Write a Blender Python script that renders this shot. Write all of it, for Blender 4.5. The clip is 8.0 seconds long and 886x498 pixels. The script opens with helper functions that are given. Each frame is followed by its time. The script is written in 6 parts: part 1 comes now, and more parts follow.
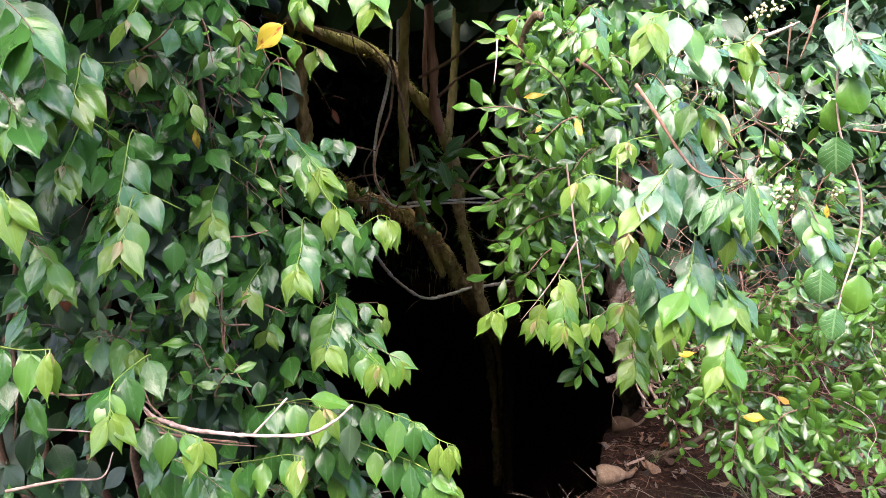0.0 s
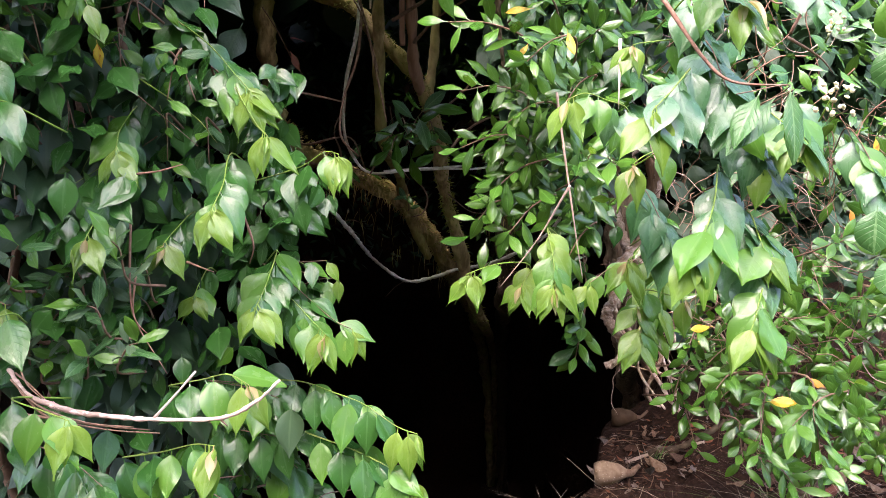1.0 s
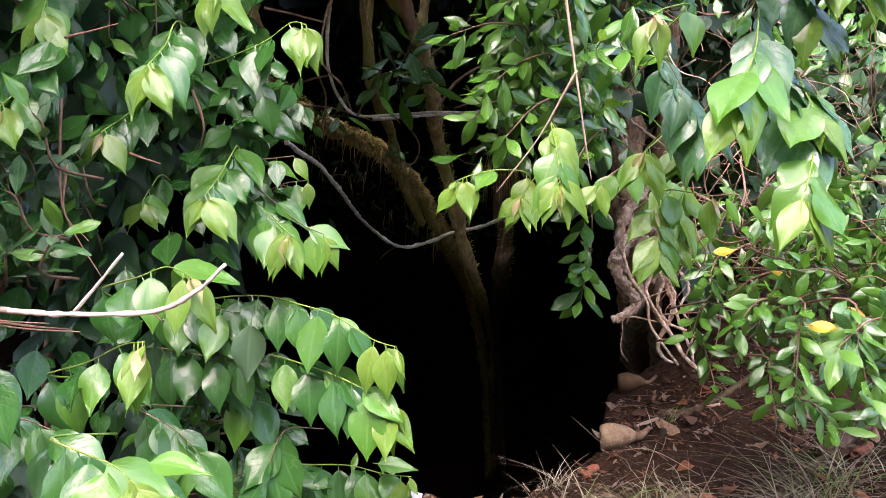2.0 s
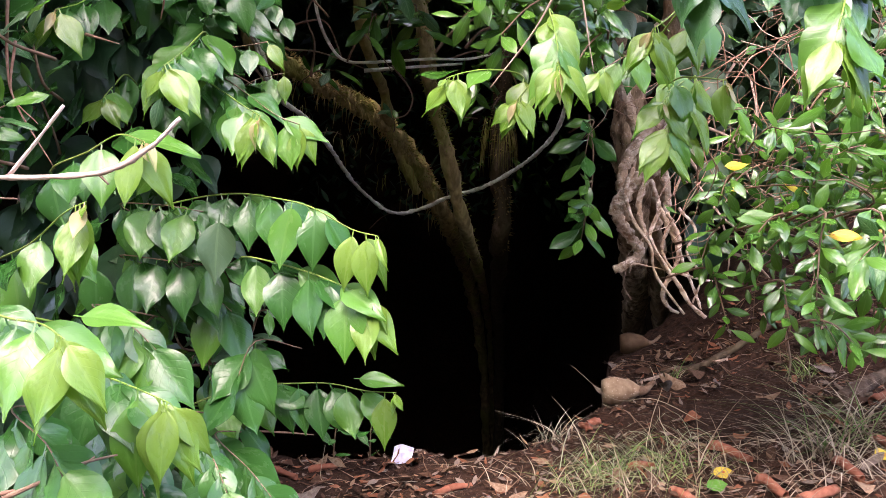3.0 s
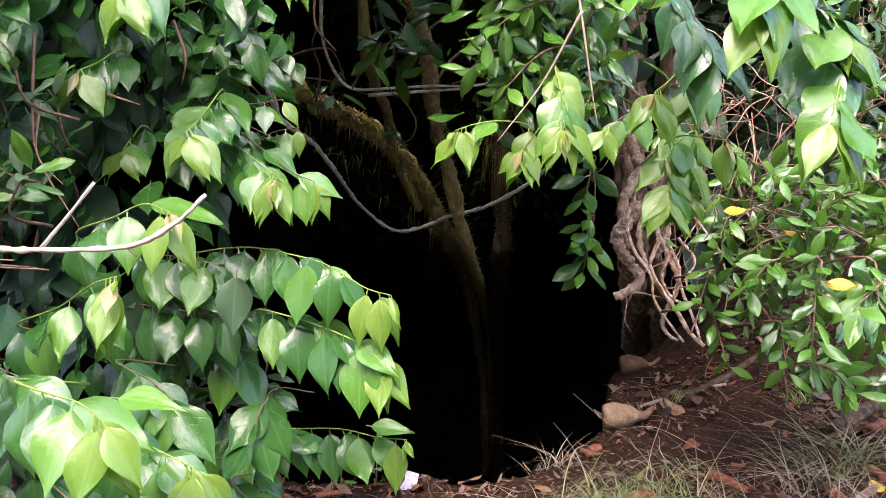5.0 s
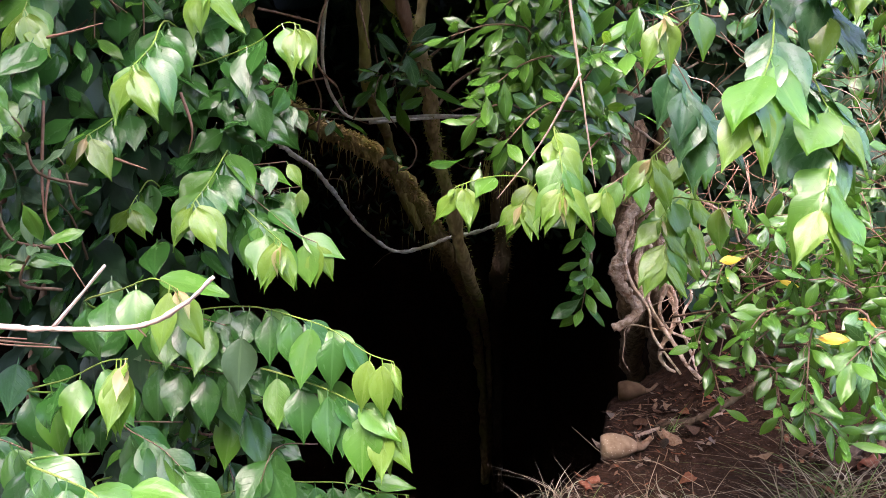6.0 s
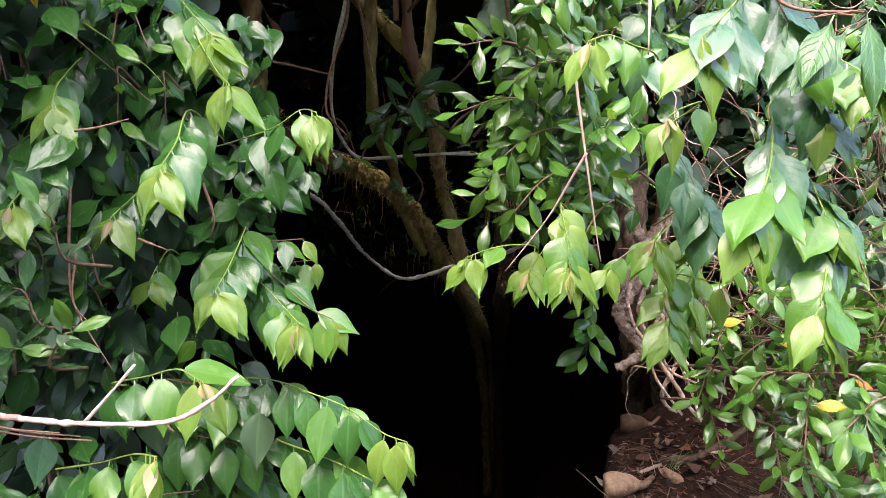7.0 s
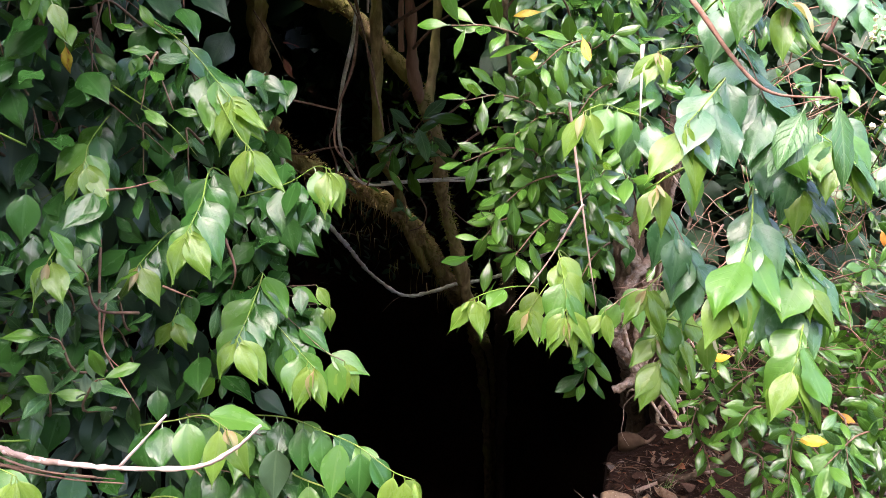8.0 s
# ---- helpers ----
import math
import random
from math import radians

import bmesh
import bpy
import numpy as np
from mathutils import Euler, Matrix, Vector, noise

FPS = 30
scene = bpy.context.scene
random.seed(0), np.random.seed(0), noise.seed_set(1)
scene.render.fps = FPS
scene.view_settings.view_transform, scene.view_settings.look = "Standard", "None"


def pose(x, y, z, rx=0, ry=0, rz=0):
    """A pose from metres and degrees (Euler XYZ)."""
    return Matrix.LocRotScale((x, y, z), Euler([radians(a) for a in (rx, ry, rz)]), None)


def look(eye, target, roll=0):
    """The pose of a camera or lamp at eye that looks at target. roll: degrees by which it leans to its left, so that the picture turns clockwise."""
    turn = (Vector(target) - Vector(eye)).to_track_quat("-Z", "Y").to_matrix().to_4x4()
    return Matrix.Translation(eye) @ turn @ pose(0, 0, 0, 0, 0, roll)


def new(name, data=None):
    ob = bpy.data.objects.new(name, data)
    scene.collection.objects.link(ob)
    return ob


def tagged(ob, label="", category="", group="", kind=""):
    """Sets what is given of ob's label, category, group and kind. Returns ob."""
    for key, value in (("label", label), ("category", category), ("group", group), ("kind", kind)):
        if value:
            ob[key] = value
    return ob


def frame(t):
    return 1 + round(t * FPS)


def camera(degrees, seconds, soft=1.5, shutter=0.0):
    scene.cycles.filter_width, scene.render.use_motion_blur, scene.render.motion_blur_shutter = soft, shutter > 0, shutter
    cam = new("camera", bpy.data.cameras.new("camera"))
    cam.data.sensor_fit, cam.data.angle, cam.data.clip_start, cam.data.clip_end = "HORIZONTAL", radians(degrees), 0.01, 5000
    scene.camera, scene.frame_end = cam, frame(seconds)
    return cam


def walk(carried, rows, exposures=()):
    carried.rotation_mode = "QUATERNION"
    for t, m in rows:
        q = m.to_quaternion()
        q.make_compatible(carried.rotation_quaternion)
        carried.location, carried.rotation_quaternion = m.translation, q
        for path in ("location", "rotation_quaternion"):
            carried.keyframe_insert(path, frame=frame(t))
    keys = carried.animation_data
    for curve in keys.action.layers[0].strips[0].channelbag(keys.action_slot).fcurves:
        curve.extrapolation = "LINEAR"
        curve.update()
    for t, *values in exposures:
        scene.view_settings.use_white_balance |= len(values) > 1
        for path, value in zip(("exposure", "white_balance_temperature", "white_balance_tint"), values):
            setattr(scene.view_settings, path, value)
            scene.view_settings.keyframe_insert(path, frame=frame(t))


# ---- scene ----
cam = camera(60.9, 8.0, soft=0.85)
METRES, EYE, TILT, LEAN, TURN = 1.5, 1.5, -8.0, 0.0, 0.0
ROWS = [
    (0.0, 0.0, 0.0, 0.0, 0.0, 0.0, -0.0),
    (0.5, 0.0219, 0.1148, -0.0313, -0.04, 0.04, 0.0),
    (1.0, 0.0518, 0.2388, -0.0782, -0.08, 0.06, -0.06),
    (1.5, 0.0594, 0.3244, -0.1445, -0.11, 0.24, -0.14),
    (2.0, 0.0682, 0.392, -0.2165, -0.14, 0.47, -0.12),
    (3.5, 0.0827, 0.4869, -0.3628, -0.3, 0.95, -0.1),
    (4.0, 0.0783, 0.4722, -0.3382, -0.42, 0.94, -0.11),
    (4.5, 0.0697, 0.4569, -0.3087, -0.36, 0.85, -0.16),
    (6.0, 0.0648, 0.4266, -0.2077, -0.45, 0.64, -0.19),
    (6.5, 0.0583, 0.4161, -0.1617, -0.42, 0.59, -0.22),
    (7.0, 0.0529, 0.3931, -0.1145, -0.35, 0.55, -0.27),
    (7.5, 0.0491, 0.362, -0.0813, -0.29, 0.57, -0.35),
    (8.0, 0.0467, 0.3316, -0.0551, -0.27, 0.57, -0.39),
]
walk(cam, [(t, pose(0, 0, EYE, TILT, LEAN, TURN) @ pose(METRES * x, METRES * y, METRES * z, 90 + pitch, roll, yaw)) for t, x, y, z, yaw, pitch, roll in ROWS],
     exposures=((0.0, 3.33, 6450, 23), (1.0, 3.31, 6450, 23), (2.0, 3.38, 6450, 23), (3.5, 3.48, 6450, 23), (4.5, 3.46, 6450, 23), (6.0, 3.40, 6450, 23), (8.0, 3.27, 6450, 23)))

# ---- sky and light: a bright overcast day ----
world = bpy.data.worlds.new("overcast_sky")
scene.world = world
world.use_nodes = True
_wn = world.node_tree.nodes
_sky = _wn.new("ShaderNodeTexSky")
_sky.sky_type = "NISHITA"
_sky.sun_disc = False
_sky.sun_elevation = radians(59)
_sky.sun_rotation = radians(197)
_sky.dust_density = 4.0
_sky.ozone_density = 1.5
world.node_tree.links.new(_sky.outputs[0], _wn["Background"].inputs["Color"])
_wn["Background"].inputs["Strength"].default_value = 0.15
_sun = bpy.data.lights.new("sun", "SUN")
_sun.energy, _sun.angle, _sun.color = 0.8, radians(80), (1.0, 0.955, 0.96)
sun = new("sun", _sun)
sun.matrix_world = look((-1.5, -4.6, 8.0), (0, 0, 0))


# ---- materials ----
def node_material(name):
    m = bpy.data.materials.new(name)
    m.use_nodes = True
    return m, m.node_tree.nodes, m.node_tree.links, m.node_tree.nodes["Principled BSDF"]


def math_node(nodes, links, op, a, b=None, c=None):
    n = nodes.new("ShaderNodeMath")
    n.operation = op
    for i, v in enumerate((a, b, c)):
        if v is None:
            continue
        if isinstance(v, (int, float)):
            n.inputs[i].default_value = v
        else:
            links.new(v, n.inputs[i])
    return n.outputs[0]


def mix_node(nodes, links, fac, a, b, blend="MIX"):
    n = nodes.new("ShaderNodeMix")
    n.data_type, n.blend_type = "RGBA", blend
    for sock, v in ((n.inputs[0], fac), (n.inputs[6], a), (n.inputs[7], b)):
        if isinstance(v, (int, float)):
            sock.default_value = v
        elif isinstance(v, tuple):
            sock.default_value = (*v, 1.0)
        else:
            links.new(v, sock)
    return n.outputs[2]


def leaf_material(name, c1, c2, vein, rough, see, joined=False, veins=7.0, relief=0.25, blotch=None, side_vein=0.22, base_tint=None, gloss=0.55):
    """Leaf blade: two tones picked at random, midrib and side veins, faint mottling, light through the blade."""
    m, nodes, links, bsdf = node_material(name)
    if joined:
        rnd = nodes.new("ShaderNodeNewGeometry").outputs["Random Per Island"]
    else:
        rnd = nodes.new("ShaderNodeObjectInfo").outputs["Random"]
    uv = nodes.new("ShaderNodeTexCoord").outputs["UV"]
    sep = nodes.new("ShaderNodeSeparateXYZ")
    links.new(uv, sep.inputs[0])
    side = math_node(nodes, links, "ABSOLUTE", math_node(nodes, links, "SUBTRACT", sep.outputs[0], 0.5))
    rib = math_node(nodes, links, "LESS_THAN", side, 0.035)
    wave = math_node(nodes, links, "SUBTRACT", math_node(nodes, links, "MULTIPLY", sep.outputs[1], veins),
                     math_node(nodes, links, "MULTIPLY", side, veins * 0.55))
    saw = math_node(nodes, links, "PINGPONG", wave, 0.5)
    lateral = nodes.new("ShaderNodeMapRange")
    lateral.inputs[1].default_value, lateral.inputs[2].default_value = 0.0, 0.09
    lateral.inputs[3].default_value, lateral.inputs[4].default_value = side_vein, 0.0
    links.new(saw, lateral.inputs[0])
    mask = math_node(nodes, links, "MAXIMUM", rib, lateral.outputs[0])
    noi = nodes.new("ShaderNodeTexNoise")
    noi.noise_dimensions = "4D"
    noi.inputs["Scale"].default_value = 3.5
    noi.inputs["Detail"].default_value = 5.0
    links.new(uv, noi.inputs["Vector"])
    links.new(math_node(nodes, links, "MULTIPLY", rnd, 37.0), noi.inputs["W"])
    col = mix_node(nodes, links, rnd, c1, c2)
    col = mix_node(nodes, links, math_node(nodes, links, "MULTIPLY", noi.outputs["Fac"], 0.5), col, c2)
    col = mix_node(nodes, links, math_node(nodes, links, "MULTIPLY", mask, 0.45), col, vein)
    if base_tint:
        near = math_node(nodes, links, "MULTIPLY", math_node(nodes, links, "POWER", math_node(nodes, links, "SUBTRACT", 1.0, sep.outputs[1]), 1.6), 0.75)
        col = mix_node(nodes, links, near, col, base_tint)
    if blotch:
        spot = nodes.new("ShaderNodeMapRange")
        spot.inputs[1].default_value, spot.inputs[2].default_value = 0.56, 0.64
        links.new(noi.outputs["Fac"], spot.inputs[0])
        col = mix_node(nodes, links, spot.outputs[0], col, blotch)
    links.new(col, bsdf.inputs["Base Color"])
    bsdf.inputs["IOR"].default_value = 1.5
    bsdf.inputs["Specular IOR Level"].default_value = gloss
    r = nodes.new("ShaderNodeMapRange")
    r.inputs[3].default_value, r.inputs[4].default_value = rough - 0.07, rough + 0.12
    links.new(noi.outputs["Fac"], r.inputs[0])
    links.new(r.outputs[0], bsdf.inputs["Roughness"])
    pucker = nodes.new("ShaderNodeTexNoise")
    pucker.noise_dimensions = "4D"
    pucker.inputs["Scale"].default_value, pucker.inputs["Detail"].default_value = 7.0, 1.0
    links.new(uv, pucker.inputs["Vector"])
    links.new(math_node(nodes, links, "MULTIPLY", rnd, 19.0), pucker.inputs["W"])
    height = math_node(nodes, links, "SUBTRACT", math_node(nodes, links, "MULTIPLY_ADD", pucker.outputs["Fac"], 0.8, math_node(nodes, links, "MULTIPLY", noi.outputs["Fac"], 0.5)),
                       math_node(nodes, links, "MULTIPLY", mask, 0.8))
    bump = nodes.new("ShaderNodeBump")
    bump.inputs["Strength"].default_value = relief
    bump.inputs["Distance"].default_value = 0.004
    links.new(height, bump.inputs["Height"])
    links.new(bump.outputs[0], bsdf.inputs["Normal"])
    tr = nodes.new("ShaderNodeBsdfTranslucent")
    links.new(mix_node(nodes, links, 1.0, col, (1.0, 1.0, 0.5), "MULTIPLY"), tr.inputs["Color"])
    mixer = nodes.new("ShaderNodeMixShader")
    mixer.inputs[0].default_value = see
    links.new(bsdf.outputs[0], mixer.inputs[1])
    links.new(tr.outputs[0], mixer.inputs[2])
    links.new(mixer.outputs[0], nodes["Material Output"].inputs["Surface"])
    return m


def rough_material(name, c1, c2, c3, scale=30.0, rough=0.85, bump=0.6, depth=0.01, stretch=(1, 1, 1), speck=None):
    """Bark, soil, dry leaf: three tones from two noises, with relief."""
    m, nodes, links, bsdf = node_material(name)
    co = nodes.new("ShaderNodeTexCoord").outputs["Object"]
    mp = nodes.new("ShaderNodeMapping")
    mp.inputs["Scale"].default_value = stretch
    links.new(co, mp.inputs[0])
    rnd = nodes.new("ShaderNodeObjectInfo").outputs["Random"]
    n1 = nodes.new("ShaderNodeTexNoise")
    n1.inputs["Scale"].default_value, n1.inputs["Detail"].default_value = scale, 8.0
    n2 = nodes.new("ShaderNodeTexNoise")
    n2.inputs["Scale"].default_value, n2.inputs["Detail"].default_value = scale * 0.17, 4.0
    for n in (n1, n2):
        links.new(mp.outputs[0], n.inputs["Vector"])
    ramp1 = nodes.new("ShaderNodeMapRange")
    ramp1.inputs[1].default_value, ramp1.inputs[2].default_value = 0.35, 0.65
    links.new(n1.outputs["Fac"], ramp1.inputs[0])
    ramp2 = nodes.new("ShaderNodeMapRange")
    ramp2.inputs[1].default_value, ramp2.inputs[2].default_value = 0.42, 0.6
    links.new(math_node(nodes, links, "ADD", n2.outputs["Fac"], math_node(nodes, links, "MULTIPLY_ADD", rnd, 0.16, -0.08)), ramp2.inputs[0])
    col = mix_node(nodes, links, ramp1.outputs[0], c1, c2)
    col = mix_node(nodes, links, math_node(nodes, links, "MULTIPLY", ramp2.outputs[0], 0.75), col, c3)
    if speck:
        vor = nodes.new("ShaderNodeTexVoronoi")
        vor.inputs["Scale"].default_value = scale * 2.5
        links.new(mp.outputs[0], vor.inputs["Vector"])
        dot = math_node(nodes, links, "LESS_THAN", vor.outputs["Distance"], 0.17)
        col = mix_node(nodes, links, math_node(nodes, links, "MULTIPLY", dot, 0.7), col, speck)
    links.new(col, bsdf.inputs["Base Color"])
    bsdf.inputs["Roughness"].default_value = rough
    bsdf.inputs["Specular IOR Level"].default_value = 0.12
    b = nodes.new("ShaderNodeBump")
    b.inputs["Strength"].default_value, b.inputs["Distance"].default_value = bump, depth
    links.new(math_node(nodes, links, "ADD", n1.outputs["Fac"], n2.outputs["Fac"]), b.inputs["Height"])
    links.new(b.outputs[0], bsdf.inputs["Normal"])
    return m


GREEN = dict(
    mature=((0.017, 0.075, 0.013), (0.039, 0.126, 0.022), (0.07, 0.17, 0.05)),
    fresh=((0.028, 0.100, 0.036), (0.068, 0.172, 0.058), (0.10, 0.21, 0.09)),
    mid=((0.046, 0.165, 0.016), (0.102, 0.242, 0.028), (0.14, 0.28, 0.06)),
    young=((0.080, 0.205, 0.018), (0.145, 0.280, 0.038), (0.22, 0.36, 0.09)),
    pale=((0.26, 0.32, 0.12), (0.40, 0.37, 0.21), (0.40, 0.42, 0.18)),
    small=((0.022, 0.084, 0.011), (0.072, 0.176, 0.019), (0.10, 0.24, 0.06)),
    dull=((0.045, 0.095, 0.040), (0.080, 0.140, 0.062), (0.11, 0.18, 0.08)),
    veined=((0.035, 0.115, 0.028), (0.055, 0.150, 0.036), (0.18, 0.30, 0.13)),
)
LEAF, LEAF_JOINED = {}, {}
for key, (c1, c2, vein) in GREEN.items():
    rough = {"mature": 0.23, "fresh": 0.25, "mid": 0.23, "young": 0.25, "pale": 0.36, "small": 0.17, "veined": 0.36, "dull": 0.50}[key]
    see = {"mature": 0.18, "fresh": 0.28, "mid": 0.36, "young": 0.46, "pale": 0.42, "small": 0.14, "veined": 0.2, "dull": 0.15}[key]
    relief = 0.5 if key == "veined" else 0.22
    sv = 0.6 if key == "veined" else 0.2
    tint = {"young": (0.23, 0.34, 0.06), "pale": (0.42, 0.27, 0.12), "mid": (0.10, 0.23, 0.05)}.get(key)
    gloss = {"mature": 0.40, "fresh": 0.60, "small": 0.70, "young": 0.46, "mid": 0.44}.get(key, 0.40)
    LEAF[key] = leaf_material("leaf_" + key, c1, c2, vein, rough, see, relief=relief, side_vein=sv, base_tint=tint, gloss=gloss)
    LEAF_JOINED[key] = leaf_material("foliage_" + key, c1, c2, vein, rough, see, joined=True, relief=relief, side_vein=sv, gloss=gloss)
LEAF["yellow"] = leaf_material("leaf_yellow", (0.62, 0.43, 0.02), (0.70, 0.55, 0.05), (0.5, 0.4, 0.1), 0.42, 0.3, blotch=(0.45, 0.12, 0.02))
LEAF["orange"] = leaf_material("leaf_orange", (0.75, 0.22, 0.03), (0.65, 0.33, 0.05), (0.5, 0.3, 0.1), 0.45, 0.3)
LEAF["rust"] = leaf_material("leaf_rust", (0.20, 0.045, 0.022), (0.30, 0.09, 0.04), (0.3, 0.12, 0.06), 0.6, 0.2)
# Darker copy of the leaf green: the depth of shade is in its colour.
LEAF_JOINED["shade"] = leaf_material("foliage_painted_shade", (0.012, 0.046, 0.015), (0.022, 0.068, 0.020), (0.04, 0.09, 0.03), 0.5, 0.06, joined=True)

SOIL = rough_material("dark_soil", (0.016, 0.008, 0.005), (0.052, 0.026, 0.016), (0.028, 0.014, 0.009), 45.0, 0.95, 1.0, 0.012, speck=(0.10, 0.06, 0.045))
CRUMB = rough_material("soil_crumb", (0.028, 0.016, 0.010), (0.080, 0.047, 0.031), (0.06, 0.034, 0.022), 60.0, 0.95, 0.8)
BARK_MOSS = rough_material("mossy_bark", (0.20, 0.145, 0.065), (0.48, 0.36, 0.17), (0.30, 0.30, 0.07), 34.0, 0.95, 1.0, 0.015, (1, 1, 0.5))
BARK_RED = rough_material("stringy_red_bark", (0.20, 0.105, 0.065), (0.40, 0.25, 0.165), (0.28, 0.16, 0.10), 42.0, 0.9, 1.0, 0.01, (1, 1, 0.08))
BARK_GREY = rough_material("pale_scaly_bark", (0.28, 0.18, 0.12), (0.72, 0.60, 0.51), (0.45, 0.31, 0.21), 60.0, 0.9, 1.0, 0.010, speck=(0.80, 0.74, 0.70))
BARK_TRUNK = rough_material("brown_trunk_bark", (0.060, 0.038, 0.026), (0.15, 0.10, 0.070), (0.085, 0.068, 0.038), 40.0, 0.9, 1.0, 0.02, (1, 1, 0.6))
BARK_TWIST = rough_material("grey_brown_twisted_bark", (0.12, 0.074, 0.045), (0.46, 0.32, 0.21), (0.28, 0.185, 0.115), 48.0, 0.9, 1.0, 0.02, (1, 1, 0.35), speck=(0.50, 0.42, 0.36))
MOSS = rough_material("green_moss", (0.16, 0.19, 0.03), (0.32, 0.34, 0.07), (0.23, 0.20, 0.06), 60.0, 0.95, 0.5, 0.004)
MOSS_DRY = rough_material("golden_dry_moss", (0.28, 0.18, 0.07), (0.50, 0.35, 0.15), (0.33, 0.26, 0.08), 60.0, 0.95, 0.5, 0.004)
TWIG = rough_material("twig_bark", (0.13, 0.075, 0.048), (0.26, 0.165, 0.115), (0.17, 0.11, 0.075), 90.0, 0.85, 0.5, 0.003)
TWIG_RED = rough_material("red_twig_bark", (0.19, 0.09, 0.06), (0.32, 0.19, 0.14), (0.24, 0.13, 0.09), 90.0, 0.75, 0.4, 0.003)
TWIG_GREEN = rough_material("green_shoot_skin", (0.13, 0.24, 0.03), (0.22, 0.33, 0.06), (0.16, 0.20, 0.05), 90.0, 0.5, 0.2, 0.002)
TWIG_PALE = rough_material("pale_twig_bark", (0.28, 0.19, 0.145), (0.46, 0.35, 0.29), (0.33, 0.23, 0.18), 90.0, 0.85, 0.5, 0.003)
STICK = rough_material("bare_pale_wood", (0.56, 0.42, 0.36), (0.72, 0.60, 0.54), (0.50, 0.36, 0.30), 80.0, 0.7, 0.3, 0.002)
VINE = rough_material("grey_vine_bark", (0.56, 0.52, 0.45), (0.88, 0.86, 0.82), (0.50, 0.47, 0.30), 70.0, 0.9, 1.0, 0.006, speck=(0.85, 0.83, 0.78))
DRY = [rough_material("dry_leaf_" + n, a, b, c, 50.0, 0.8, 0.5, 0.003) for n, a, b, c in (
    ("brown", (0.062, 0.034, 0.021), (0.118, 0.066, 0.042), (0.062, 0.030, 0.018)),
    ("rust", (0.16, 0.060, 0.030), (0.26, 0.115, 0.06), (0.13, 0.05, 0.028)),
    ("tan", (0.20, 0.125, 0.08), (0.31, 0.21, 0.14), (0.15, 0.085, 0.05)),
    ("grey", (0.14, 0.105, 0.085), (0.25, 0.195, 0.16), (0.12, 0.085, 0.065)))]
BARK_CURL = rough_material("rust_bark_curl", (0.22, 0.075, 0.045), (0.36, 0.15, 0.095), (0.16, 0.055, 0.032), 50.0, 0.8, 0.6, 0.004)
STRAW = rough_material("dry_grass_straw", (0.26, 0.20, 0.13), (0.44, 0.36, 0.27), (0.17, 0.12, 0.08), 20.0, 0.7, 0.2, 0.002)
GRASS_GREY = rough_material("bleached_grass", (0.22, 0.25, 0.15), (0.40, 0.42, 0.30), (0.30, 0.27, 0.17), 20.0, 0.7, 0.2, 0.002)
GRASS = rough_material("green_grass", (0.09, 0.19, 0.04), (0.16, 0.26, 0.07), (0.22, 0.25, 0.10), 20.0, 0.6, 0.2, 0.002)
PAPER = rough_material("crumpled_paper", (0.48, 0.45, 0.62), (0.62, 0.59, 0.74), (0.50, 0.47, 0.62), 40.0, 0.8, 0.3, 0.004)
KNOB = rough_material("tan_rind", (0.24, 0.155, 0.095), (0.41, 0.30, 0.20), (0.15, 0.09, 0.055), 40.0, 0.8, 0.6, 0.006, speck=(0.55, 0.44, 0.34))
# Browner rind, darkened further to put the second gourd's shade into its colour.
KNOB_SHADED = rough_material("shaded_brown_rind", (0.09, 0.050, 0.027), (0.15, 0.092, 0.052), (0.07, 0.042, 0.024), 40.0, 0.75, 0.4, 0.004)
FLOWER = rough_material("cream_petal", (0.74, 0.70, 0.45), (0.82, 0.78, 0.58), (0.66, 0.60, 0.28), 80.0, 0.6, 0.2, 0.002)


# ---- building helpers ----
WHERE = {}
rng = random.Random(11)


def thing(name, at, label, category, group="", kind=""):
    ob = new(name)
    ob.empty_display_size = 0.1
    ob.location = at
    WHERE[ob] = Vector(at)
    return tagged(ob, label, category, group, kind)


def mesh_of(name, bm, material, smooth=True):
    me = bpy.data.meshes.new(name)
    bm.to_mesh(me)
    bm.free()
    if smooth:
        me.polygons.foreach_set("use_smooth", [True] * len(me.polygons))
    me.materials.append(material)
    return me


def part(name, bm, material, parent, label="", at=None, smooth=True):
    """Links a bmesh, built at its place in the world, as one mesh under a thing or a part."""
    at = Vector(at) if at is not None else WHERE[parent]
    bmesh.ops.translate(bm, verts=bm.verts, vec=-at)
    ob = new(name, mesh_of(name, bm, material, smooth))
    ob.parent = parent
    ob.location = at - WHERE[parent]
    WHERE[ob] = at
    return tagged(ob, label)


def whole(name, bm, material, at, label, category, group="", kind="", smooth=True):
    """A thing that is a single mesh."""
    bmesh.ops.translate(bm, verts=bm.verts, vec=-Vector(at))
    ob = new(name, mesh_of(name, bm, material, smooth))
    ob.location = at
    WHERE[ob] = Vector(at)
    return tagged(ob, label, category, group, kind)


def smooth_path(points, steps=5):
    """Catmull-Rom through the points."""
    p = [Vector(q) for q in points]
    if len(p) == 2:
        return [p[0].lerp(p[1], i / steps) for i in range(steps + 1)]
    p = [2 * p[0] - p[1], *p, 2 * p[-1] - p[-2]]
    out = []
    for i in range(1, len(p) - 2):
        a, b, c, d = p[i - 1:i + 3]
        for k in range(steps):
            t = k / steps
            out.append(0.5 * (2 * b + (c - a) * t + (2 * a - 5 * b + 4 * c - d) * t * t + (3 * b - a - 3 * c + d) * t ** 3))
    out.append(p[-2])
    return out


